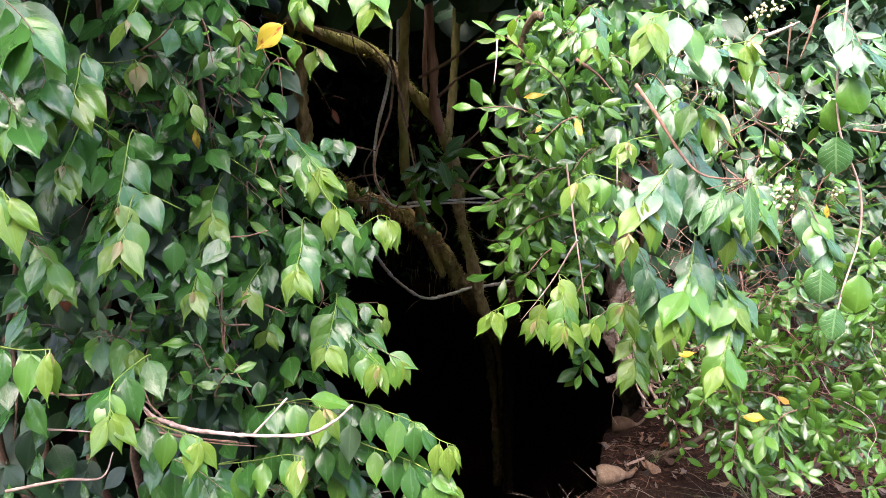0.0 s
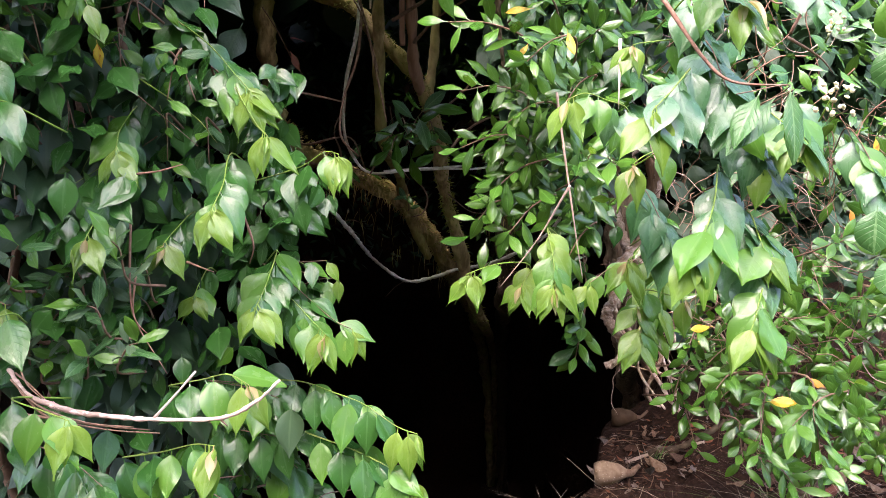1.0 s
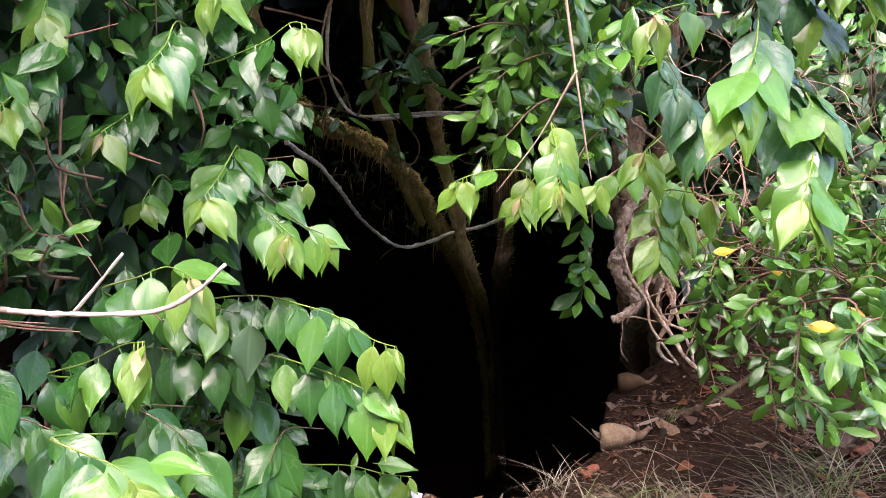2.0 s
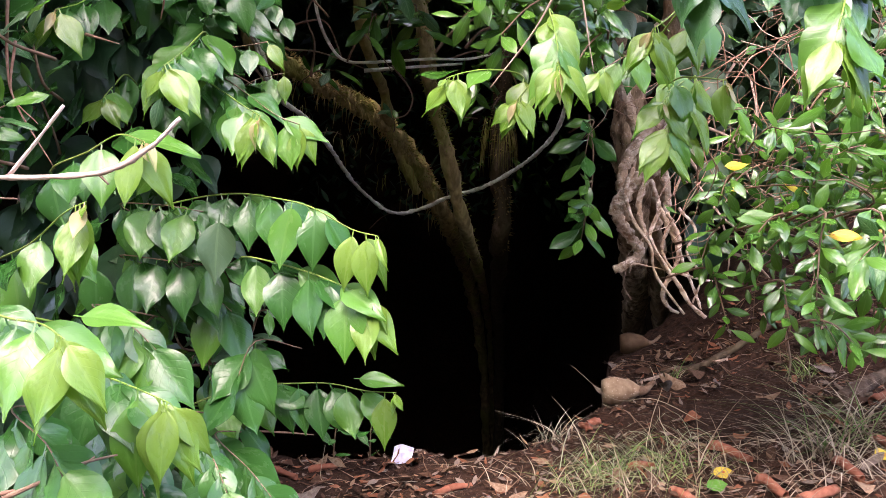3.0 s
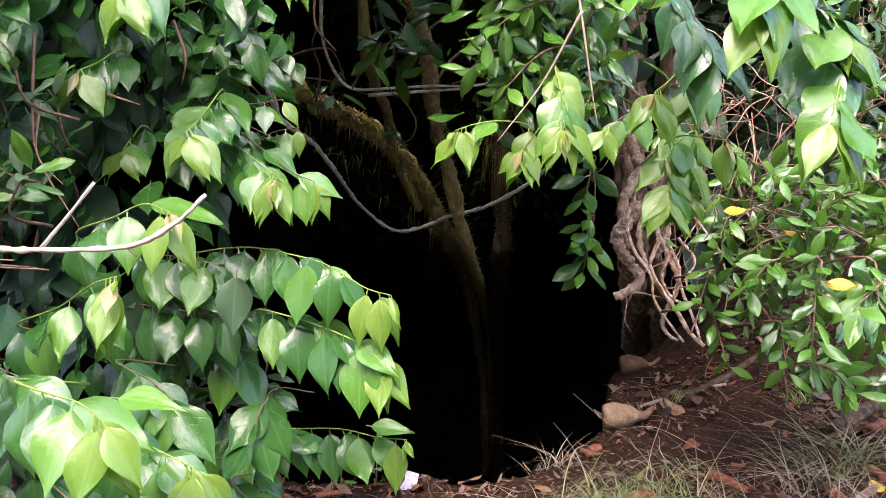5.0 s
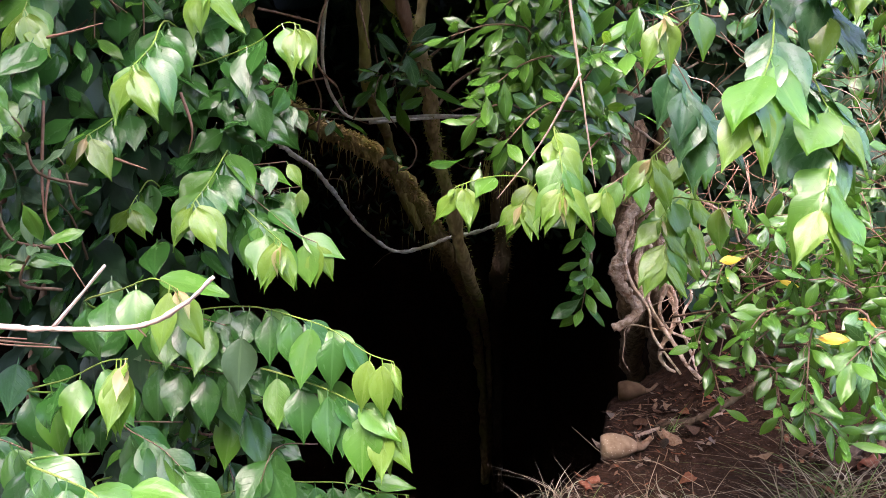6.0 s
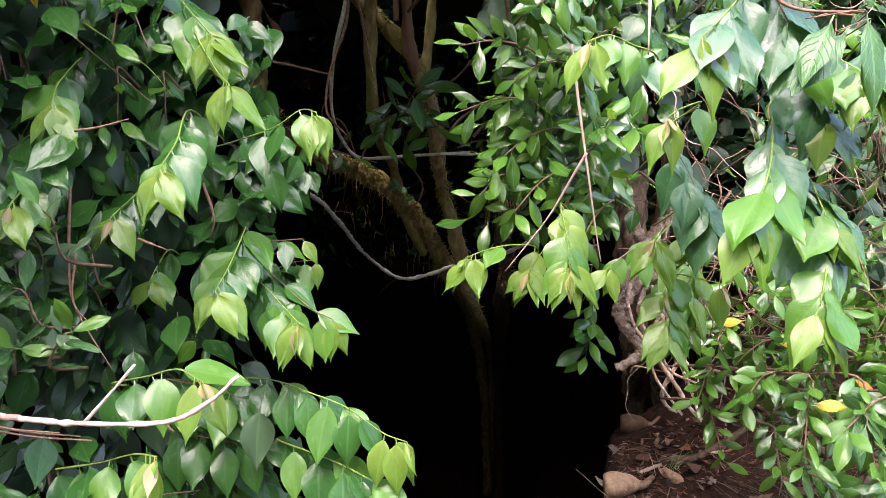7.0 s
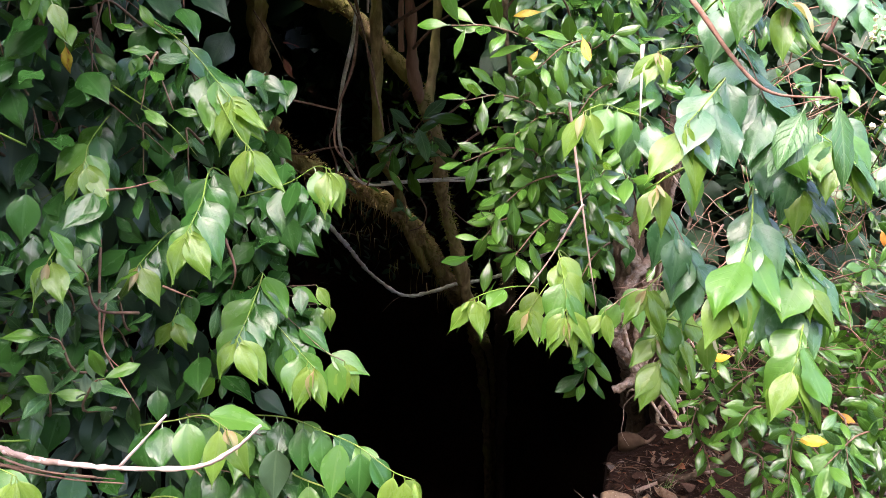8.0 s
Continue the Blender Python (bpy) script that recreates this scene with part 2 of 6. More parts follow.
def tube(points, r0, r1, sides=7, steps=5, rough=0.0, bm=None, seed=0.0, lumps=12.0):
    """A tapered, uneven stem along the points."""
    path = smooth_path(points, steps)
    bm = bm or bmesh.new()
    n = len(path)
    up = Vector((0.31, 0.87, 0.39))
    rings = []
    for i, p in enumerate(path):
        t = (path[min(i + 1, n - 1)] - path[max(i - 1, 0)]).normalized()
        a = t.cross(up).normalized()
        b = t.cross(a)
        r = r0 + (r1 - r0) * i / (n - 1)
        ring = []
        for k in range(sides):
            w = 2 * math.pi * k / sides
            q = a * math.cos(w) + b * math.sin(w)
            w3 = (p + q * r) * lumps + Vector((seed, seed, 0))
            rr = r * (1 + rough * (1.4 * noise.noise(w3) + 0.7 * noise.noise(w3 * 3.3)))
            ring.append(bm.verts.new(p + q * rr))
        rings.append(ring)
    for a, b in zip(rings, rings[1:]):
        for k in range(sides):
            bm.faces.new((a[k], a[(k + 1) % sides], b[(k + 1) % sides], b[k]))
    bm.faces.new(list(reversed(rings[0])))
    bm.faces.new(rings[-1])
    return bm


def blade_outline(width, widest, base, tip, rows):
    """Half widths of a blade from its foot to its tip: a rounded foot, a drawn-out point."""
    out = []
    for i in range(rows):
        t = i / (rows - 1)
        if t < widest:
            out.append(width * max(0.05, math.sin(math.pi / 2 * t / widest)) ** base)
        else:
            out.append(width * max(0.0, math.cos(math.pi / 2 * (t - widest) / (1 - widest))) ** tip + 0.003)
    return out


OVATE = blade_outline(0.305, 0.38, 0.60, 1.45, 11)
YOUNG = blade_outline(0.238, 0.36, 0.66, 1.60, 11)
BUD = blade_outline(0.165, 0.38, 0.75, 1.5, 9)
ELLIPTIC = blade_outline(0.188, 0.52, 0.95, 0.90, 8)
DRY_OVATE = blade_outline(0.27, 0.42, 0.6, 1.1, 7)
DRY_ELLIPTIC = blade_outline(0.17, 0.5, 0.8, 0.8, 7)
ROUND = blade_outline(0.46, 0.48, 0.6, 0.7, 7)
LANCE = blade_outline(0.20, 0.50, 0.9, 1.1, 8)


def leaf_arrays(outline, fold, curl, twist, wave=0.0, columns=5, stalk=0.14, dome=0.35, quilt=0.0):
    """Verts, quads and uv of one leaf blade, 1 long along +y, its upper face to +z: halves domed, margin wavy, tip curled."""
    rows = len(outline)
    verts, uv = [], []
    across = np.linspace(-1, 1, columns)
    for i, half in enumerate(outline):
        t = i / (rows - 1)
        for u in across:
            x = half * u
            z = fold * abs(x) - dome * half * u * u - curl * t * t - 0.5 * curl * max(0.0, t - 0.75) + twist * x * (t - 0.3)
            z += 0.045 * wave * u * u * math.sin(8 * t + 1.7 * u + 3 * wave) + quilt * half * abs(u) * math.sin(26 * t - 6 * abs(u))
            verts.append((x + 0.03 * wave * math.sin(2.6 * t + wave) * t, t, z))
            uv.append((0.5 + 0.5 * u, t))
    faces = []
    for i in range(rows - 1):
        for k in range(columns - 1):
            a = i * columns + k
            faces.append((a, a + 1, a + columns + 1, a + columns))
    if stalk:
        b = len(verts)
        verts += [(-0.013, 0.03, 0.0), (0.013, 0.03, 0.0), (0.010, -stalk, 0.02), (-0.010, -stalk, 0.02)]
        uv += [(0.5, 0.0)] * 4
        faces.append((b, b + 1, b + 2, b + 3))
    return np.array(verts), faces, np.array(uv)


def mesh_from(name, verts, faces, uv, material):
    me = bpy.data.meshes.new(name)
    me.from_pydata([tuple(v) for v in verts], [], faces)
    layer = me.uv_layers.new(name="UVMap")
    loops = np.array([k for f in faces for k in f])
    layer.data.foreach_set("uv", np.asarray(uv)[loops].astype(np.float32).ravel())
    me.polygons.foreach_set("use_smooth", [True] * len(me.polygons))
    me.materials.append(material)
    return me


SHAPES = {
    "broad": [leaf_arrays(OVATE, f, c, t, w, 7, dome=d, quilt=0.03) for f, c, t, w, d in (
        (0.22, 0.06, 0.1, 0.3, 0.16), (0.34, 0.16, -0.25, 0.7, 0.22), (0.20, -0.06, 0.3, 0.9, 0.14), (0.45, 0.20, 0.05, 0.5, 0.25),
        (0.12, 0.10, -0.4, 1.1, 0.16), (0.28, 0.26, 0.2, 0.6, 0.20), (0.10, 0.02, 0.0, 1.4, 0.18), (0.38, 0.12, 0.35, 0.2, 0.28))],
    "young": [leaf_arrays(YOUNG, f, c, t, w, 7, dome=d, quilt=0.02) for f, c, t, w, d in (
        (0.28, 0.06, 0.1, 0.4, 0.22), (0.38, 0.14, -0.25, 0.6, 0.26), (0.22, -0.06, 0.3, 0.9, 0.18), (0.50, 0.18, 0.1, 0.5, 0.28), (0.35, 0.08, -0.1, 1.2, 0.28))],
    "bud": [leaf_arrays(BUD, f, c, t, w, 5, dome=0.2) for f, c, t, w in ((0.9, 0.10, 0.2, 0.5), (1.1, 0.25, -0.3, 0.8), (0.7, -0.15, 0.1, 1.0))],
    "small": [leaf_arrays(ELLIPTIC, f, c, t, w, 5, dome=d) for f, c, t, w, d in (
        (0.5, 0.12, 0.1, 0.3, 0.65), (0.7, 0.20, -0.2, 0.3, 0.75), (0.4, -0.06, 0.2, 0.5, 0.60), (0.6, 0.28, 0.0, 0.6, 0.80))],
    "lance": [leaf_arrays(LANCE, f, c, t, w, 7, quilt=0.08) for f, c, t, w in ((0.35, 0.18, 0.1, 0.7), (0.5, 0.10, -0.2, 1.0))],
    "crown": [leaf_arrays(ROUND, 0.2, 0.1, 0.1, 0.8, 3, 0), leaf_arrays(ROUND, 0.1, 0.2, -0.1, 0.8, 3, 0)],
    "round": [leaf_arrays(ROUND, f, c, t, w, 7, quilt=0.05) for f, c, t, w in ((0.15, 0.12, 0.2, 1.2), (0.25, 0.2, -0.2, 1.0))],
}
LEAF_MESH = {}


def leaf_mesh(shape, tone):
    key = (shape, tone)
    if key not in LEAF_MESH:
        LEAF_MESH[key] = [mesh_from("leaf", v, f, u, LEAF[tone]) for v, f, u in SHAPES[shape]]
    return rng.choice(LEAF_MESH[key])


def leaf_pose(base, along, face, size, widen=1.0):
    """The pose of a leaf whose stalk starts at base, whose tip points along, and whose upper side turns to face."""
    y = Vector(along).normalized()
    x = y.cross(Vector(face)).normalized()
    z = x.cross(y)
    m = Matrix((x * size * widen, y * size, z * size)).transposed().to_4x4()
    m.translation = Vector(base) + y * size * 0.13
    return m


def leaf(parent, shape, tone, m, label=""):
    ob = new("leaf", leaf_mesh(shape, tone))
    ob.parent = parent
    ob.matrix_basis = Matrix.Translation(-WHERE[parent]) @ m
    return tagged(ob, label)


def jitter(s):
    return Vector((rng.uniform(-s, s), rng.uniform(-s, s), rng.uniform(-s, s)))


def joined_leaves(name, parent, shape, tone, poses, label=""):
    """Many leaves in one mesh, for foliage that nobody could count."""
    poses = list(poses)
    vs, fs, us, base = [], [], [], 0
    for i, m in enumerate(poses):
        v, f, u = SHAPES[shape][i % len(SHAPES[shape])]
        a = np.array(m)
        vs.append(v @ a[:3, :3].T + a[:3, 3] - np.array(WHERE[parent]))
        fs += [tuple(k + base for k in q) for q in f]
        us.append(u)
        base += len(v)
    ob = new(name, mesh_from(name, np.vstack(vs), fs, np.vstack(us), LEAF_JOINED[tone]))
    ob.parent = parent
    WHERE[ob] = WHERE[parent]
    return tagged(ob, label, kind="stuff")


def shoot(shrub, points, n, size, young=4, tone="mature", shape="broad", stem=None, reach=0.14):
    """A leafy shoot: an arching stem with leaves hanging in two rows like tiles, the youngest in a pale bunch at the tip."""
    points = [Vector(p) for p in points]
    root = points[0] + Vector((rng.uniform(-0.06, 0.06), reach, -reach * 0.35))
    st = part("shoot", tube([root, *points], 0.0019 if young > 2 else 0.0013, 0.0009, 5, 5), stem or (TWIG_GREEN if young > 2 else TWIG), shrub, at=points[0])
    line = smooth_path(points, 10)
    last = len(line) - 1
    budded = young > 2 and rng.random() < 0.6
    for i in range(n):
        left, fresh = n - 1 - i, i >= n - young
        bunch = max(0.4, 1 - 0.075 * ((young + 1) // 2))
        s = bunch * (i + rng.uniform(-0.25, 0.25)) / max(1, n - young) if not fresh else 1 - 0.075 * (left // 2) - 0.02 * (left % 2)
        s = min(0.999, max(0.0, s))
        k = min(int(s * last), last - 1)
        p = line[k].lerp(line[k + 1], s * last - k)
        t = (line[k + 1] - line[k]).normalized()
        side = t.cross(Vector((0, -0.85, 0.5))).normalized() * (1 if i % 2 else -1)
        if fresh and left < 2 and budded:
            along = Vector((0, -0.40, -0.85)) + t * 0.2 + side * rng.uniform(0.05, 0.3) + jitter(0.3)
            sz, hue, form = size * rng.uniform(0.34, 0.62), "pale" if rng.random() < 0.6 else "young", "bud"
            face = Vector((0, -0.9, 0.5)) + side * 0.5 + jitter(0.3)
        elif fresh:
            along = Vector((0, -0.26, -0.95)) + t * 0.12 + side * (rng.uniform(0.36, 0.58) if left < 4 else rng.uniform(0.42, 0.78)) + jitter(0.14)
            sz, form = size * (rng.uniform(0.72, 0.9) if left < 2 else rng.uniform(0.9, 1.06)), "young"
            hue = "young" if left < 5 or rng.random() < 0.45 else "mid"
            face = Vector((0, -0.86, 0.45)) + side * 0.42 + jitter(0.18)
        else:
            along = Vector((0, -0.34, -0.84)) + t * 0.28 + side * rng.uniform(0.36, 0.66) + jitter(0.24)
            sz, form = size * rng.uniform(0.85, 1.12), "broad"
            hue = "mid" if young and left < young + 2 and rng.random() < 0.6 else (tone if rng.random() < 0.9 else "mid")
            face = Vector((0, -0.80, 0.60)) + side * 0.35 + jitter(0.38)
        leaf(st, form if shape == "broad" else shape, hue, leaf_pose(p, along, face, sz, rng.uniform(0.9, 1.1)))
    return st


def sprig(shrub, base, tip, n, size, arch=0.02, tones=("small", "small", "mid"), shape="small", reach=0.2, stem=None):
    """A twig with stiff small leaves set all round and pointing forward."""
    base, tip = Vector(base), Vector(tip)
    mid = base.lerp(tip, 0.5) + Vector((0, 0, arch))
    path = [base + Vector((rng.uniform(-0.05, 0.05), reach, -reach * 0.3)), base, mid, tip] if reach else [base, mid, tip]
    st = part("shoot", tube(path, 0.0032, 0.0012, 5, 4), stem or TWIG, shrub, at=base)
    line = smooth_path([base, mid, tip], 10)
    if shape == "small":
        size *= 1.10 if base.x < 0.47 else 0.82
    for i in range(n):
        s = i / max(1, n - 1)
        k = min(int(s * (len(line) - 1)), len(line) - 2)
        p = line[k].lerp(line[k + 1], s * (len(line) - 1) - k)
        t = (line[k + 1] - line[k]).normalized()
        w = i * 2.4 + rng.uniform(-0.4, 0.4)
        a = t.cross(Vector((0.1, -0.9, 0.3))).normalized()
        b = t.cross(a)
        out = a * math.cos(w) + b * math.sin(w)
        along = t * 0.55 + out * 0.85 + Vector((0, -0.2, 0.05)) + jitter(0.22)
        face = Vector((0, -0.6, 0.8)) + t * 0.3 + jitter(0.4)
        hue = rng.choice(tones) if s < 0.85 else "mid"
        leaf(st, shape, hue, leaf_pose(p, along, face, size * rng.uniform(0.75, 1.15), rng.uniform(0.9, 1.15)))
    return st


def rosette(shrub, at, axis, n, size, fresh=1, tones=("small", "small", "small", "mid"), back=0.12):
    """A twig ending in a whorl of stiff glossy leaves."""
    at, axis = Vector(at), Vector(axis).normalized()
    foot = at - axis * back + Vector((rng.uniform(-0.03, 0.03), 0.05, -0.03))
    st = part("shoot", tube([foot, foot.lerp(at, 0.5) + jitter(0.012), at], 0.0024, 0.0012, 5, 4), TWIG, shrub, at=at)
    a = axis.cross(Vector((0.2, 0.3, 0.93))).normalized()
    b = axis.cross(a)
    for i in range(n):
        s = i / n
        w = i * 2.4 + rng.uniform(-0.35, 0.35)
        out = a * math.cos(w) + b * math.sin(w)
        young = i >= n - fresh
        along = out * (0.55 if young else 0.95 - 0.2 * s) + axis * (0.8 if young else 0.15 + 0.4 * s) + jitter(0.15)
        face = axis * 0.9 - out * 0.5 + Vector((0, -0.15, 0.45)) + jitter(0.2)
        hue = rng.choice(("mid", "mid", "young")) if young else rng.choice(tones)
        p = at - axis * (1 - s) * size * 0.7
        leaf(st, "small", hue, leaf_pose(p, along, face, size * (0.7 if young else rng.uniform(0.85, 1.15)), rng.uniform(0.95, 1.2)))
    return st


def moss_coat(owner, points, r, n, length, material, label, under=False):
    """Short tufts standing on, or hanging from, a trunk along the points."""
    path = smooth_path(points, 8)
    bm = bmesh.new()
    for i in range(n):
        k = rng.randrange(len(path) - 1)
        p = path[k].lerp(path[k + 1], rng.random())
        d = Vector((rng.uniform(-1, 1), rng.uniform(-1.2, 0.3), rng.uniform(-0.3, 1)))
        if under:
            d.z = -abs(d.z) - 0.2
        t = (path[k + 1] - path[k]).normalized()
        d = (d - t * d.dot(t)).normalized()
        q = p + d * r * 0.92
        h = length * rng.uniform(0.4, 1.3)
        e = q + d * h * (0.3 if under else 0.8) + Vector((0, 0, -h if under else -0.2 * h)) + jitter(0.25 * h)
        tube([q, q.lerp(e, 0.5) + d * 0.2 * h, e], 0.0032 if not under else 0.0022, 0.0008, 3, 2, bm=bm)
    return tagged(part("moss", bm, material, owner, label), kind="stuff")


# ---- the ground: one sheet, a dark hollow under the bushes, an added bank behind ----
def ease(a, b, v):
    t = min(1.0, max(0.0, (v - a) / (b - a)))
    return t * t * (3 - 2 * t)


def ground_z(x, y):
    z = 0.02 + (0.17 * min(x, 1.6) if x > 0 else -0.05 * max(x, -1.5)) * ease(1.2, 2.6, y)
    z += 0.42 * max(0.0, min(y - 2.75, 2.5)) * ease(0.75, 1.5, x)
    # Banks beside and behind, added so that little light gets into the hollow.
    z += 3.0 * ease(2.2, 4.4, abs(x - 0.2)) * ease(2.7, 4.2, y)
    z += 3.6 * ease(8.6, 11.0, y)
    d = max(0.0, y - 2.75)
    rim_x = 0.46 + 1.15 * min(d, 0.13) + 0.27 * max(0.0, min(d, 0.68) - 0.13) + min(0.6, 3.0 * max(0.0, d - 0.68))
    inside = min(y - 2.77 + 0.055 * ease(0.02, 0.16, x) + 0.075 * ease(0.06, 0.18, x) * ease(0.46, 0.34, x) - 0.04 * math.sin(6 * x) * ease(0.5, 0.1, x), rim_x - x, 9.5 - y, x + 2.4)
    z -= 2.3 * ease(-0.015, 0.13, inside) * (1 - ease(8.0, 9.4, y))
    z += 0.012 * noise.noise((x * 5, y * 5, 0)) + 0.009 * noise.noise((x * 17, y * 17, 3)) + 0.005 * noise.noise((x * 60, y * 60, 7))
    return z


def build_ground():
    xs = np.concatenate([[-400, -120, -40, -15, -8, -6], np.linspace(-4.8, -0.9, 26), np.linspace(-0.85, 1.9, 126), np.linspace(2.05, 5.0, 18), [6.5, 9, 16, 40, 120, 400]])
    ys = np.concatenate([[-400, -120, -40, -15, -6, -3, -1], np.linspace(0.5, 2.2, 8), np.linspace(2.28, 3.7, 72), np.linspace(3.8, 11.5, 44), [13, 18, 40, 120, 400]])
    verts = [(x, y, ground_z(x, y)) for y in ys for x in xs]
    w = len(xs)
    faces = [(j * w + i, j * w + i + 1, (j + 1) * w + i + 1, (j + 1) * w + i) for j in range(len(ys) - 1) for i in range(w - 1)]
    me = bpy.data.meshes.new("ground")
    me.from_pydata(verts, [], faces)
    me.polygons.foreach_set("use_smooth", [True] * len(me.polygons))
    me.materials.append(SOIL)
    return tagged(new("ground", me), "dark brown crumbly soil sloping down into a shaded hollow", "ground", kind="structure")


ground = build_ground()


# ---- trees and limbs inside the hollow ----
def tree_part(tree, name, points, r0, r1, material, rough=0.25, sides=18, label="", lumps=9.0):
    return part(name, tube(points, r0, r1, sides, 16, rough, seed=rng.random() * 9, lumps=lumps), material, tree, label)


moss_tree = thing("leaning_tree", (0.66, 8.0, -2.3), "leaning tree with mossy brown bark rooted in the hollow", "tree")
tree_part(moss_tree, "trunk", [(0.66, 8.0, -2.4), (0.600, 7.600, -0.930), (0.490, 6.600, -0.330), (0.314, 4.500, 0.327), (0.218, 3.950, 0.604), (0.144, 3.800, 0.920), (0.089, 3.700, 1.140), (0.056, 3.550, 1.378), (-0.023, 3.500, 1.599), (-0.177, 3.500, 1.764), (-0.322, 3.550, 1.907), (-0.561, 3.600, 2.002), (-0.842, 3.700, 2.120)], 0.029, 0.029, BARK_MOSS, 0.35)
tree_part(moss_tree, "limb", [(0.016, 3.500, 1.535), (0.042, 3.550, 1.691), (0.058, 3.600, 1.951), (0.074, 3.700, 2.377)], 0.022, 0.018, BARK_MOSS)
tree_part(moss_tree, "limb", [(0.045, 3.560, 1.420), (0.000, 3.510, 1.520), (-0.034, 3.450, 1.640), (-0.045, 3.420, 1.831), (-0.064, 3.420, 2.121), (-0.071, 3.450, 2.483)], 0.021, 0.019, BARK_RED, 0.3, label="stringy reddish brown limb")
tree_part(moss_tree, "limb", [(-0.080, 3.400, 1.719), (-0.080, 3.400, 1.878), (-0.072, 3.420, 2.050), (-0.067, 3.450, 2.412)], 0.011, 0.010, BARK_RED, 0.3)

fallen_tree = thing("bent_tree", (0.60, 7.8, -2.3), "bent tree with a thick moss and fern covered trunk", "tree")
tree_part(fallen_tree, "trunk", [(0.60, 7.8, -2.35), (0.520, 7.400, -1.050), (0.360, 6.500, -0.150), (0.183, 5.000, 0.457), (0.061, 4.600, 0.736), (-0.086, 4.400, 0.970), (-0.236, 4.200, 1.113), (-0.460, 4.000, 1.227), (-0.653, 3.900, 1.366), (-0.715, 3.900, 1.640), (-0.748, 3.900, 2.083)], 0.042, 0.040, BARK_MOSS, 0.5, lumps=18)
tree_part(fallen_tree, "limb", [(0.001, 4.550, 0.703), (-0.116, 4.350, 0.984), (-0.134, 4.100, 1.176), (-0.180, 3.600, 1.377), (-0.172, 3.400, 1.805), (-0.160, 3.350, 2.109), (-0.148, 3.350, 2.454)], 0.024, 0.020, BARK_MOSS, 0.35)
hairs = bmesh.new()
for i in range(40):
    s = rng.random()
    p = Vector((-0.621, 3.850, 1.244)).lerp(Vector((0.074, 4.500, 0.619)), s) + jitter(0.05)
    down = rng.random() < 0.7
    q = p + Vector((rng.uniform(-0.02, 0.02), rng.uniform(-0.05, 0), rng.uniform(-0.14, -0.04) if down else rng.uniform(0.06, 0.13)))
    tube([p, p.lerp(q, 0.5) + jitter(0.012), q], 0.0018, 0.0008, 3, 2, bm=hairs)
tagged(part("moss_fringe", hairs, BARK_MOSS, fallen_tree, "hanging moss and rootlets"), kind="stuff")

bent_line = [(-0.675, 3.900, 1.412), (-0.460, 4.000, 1.227), (-0.236, 4.200, 1.113), (-0.086, 4.400, 0.970), (0.061, 4.600, 0.736), (0.183, 5.000, 0.457)]
moss_coat(fallen_tree, bent_line, 0.042, 1100, 0.022, MOSS_DRY, "golden brown dry moss")
moss_coat(fallen_tree, bent_line, 0.042, 500, 0.020, MOSS, "green moss")
moss_coat(fallen_tree, bent_line, 0.040, 90, 0.06, MOSS_DRY, "hanging rootlets", under=True)
moss_coat(moss_tree, [(0.290, 4.250, 0.389), (0.144, 3.800, 0.920), (0.089, 3.700, 1.140), (0.056, 3.550, 1.378), (-0.023, 3.500, 1.599), (-0.177, 3.500, 1.764), (-0.322, 3.550, 1.907), (-0.561, 3.600, 2.002)], 0.032, 900, 0.014, MOSS, "green moss")
fern = thing("shade_plant", (-0.033, 3.200, 1.390), "dark shade plant with long drooping leaves on the trunk", "plant", group="shade plants")
sprig(fern, (-0.059, 3.300, 1.338), (0.014, 3.150, 1.462), 9, 0.13, tones=("small", "veined"), reach=0.1)
sprig(fern, (-0.095, 3.250, 1.364), (-0.117, 3.180, 1.284), 5, 0.10, tones=("small", "small"), reach=0.1)
fern2 = thing("shade_plant", (0.360, 4.100, 1.078), "veined shade leaves growing from a mossy trunk", "plant", group="shade plants")
sprig(fern2, (0.413, 4.300, 1.170), (0.355, 4.100, 1.090), 6, 0.14, tones=("veined", "small"), reach=0.1)
sprout = thing("shade_plant", (-0.086, 3.900, 1.064), "small green sprout on a mossy trunk in shade", "plant", group="shade plants")
sprig(sprout, (-0.087, 4.100, 1.014), (-0.089, 3.950, 1.091), 5, 0.07, tones=("mid", "veined"), reach=0.05)
sprout2 = thing("shade_plant", (-0.372, 3.750, 1.144), "broad dark leaves on the bent mossy trunk", "plant", group="shade plants")
sprig(sprout2, (-0.467, 3.900, 1.204), (-0.302, 3.750, 1.233), 7, 0.10, tones=("small", "veined"), reach=0.05)

back_tree = thing("slim_tree", (0.70, 7.6, -2.3), "slim tree with pale lichen on its trunk in deep shade", "tree")
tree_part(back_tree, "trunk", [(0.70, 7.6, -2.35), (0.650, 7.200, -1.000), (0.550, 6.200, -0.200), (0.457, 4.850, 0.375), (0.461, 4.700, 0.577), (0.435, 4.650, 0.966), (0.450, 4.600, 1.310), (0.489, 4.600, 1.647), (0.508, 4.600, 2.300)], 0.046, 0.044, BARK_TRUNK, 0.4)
fringe = bmesh.new()
for i in range(70):
    w = rng.uniform(0, 6.28)
    p = Vector((0.426, 4.620, 1.038)) + Vector((0.07 * math.cos(w), 0.07 * math.sin(w) - 0.02, rng.uniform(-0.06, 0.06)))
    tube([p, p + Vector((0.02 * math.cos(w), -0.01, -0.08)), p + Vector((0.03 * math.cos(w), 0, rng.uniform(-0.22, -0.14)))], 0.0016, 0.0008, 3, 2, bm=fringe)
tagged(part("moss_fringe", fringe, BARK_MOSS, back_tree, "tuft of hanging moss"), kind="stuff")

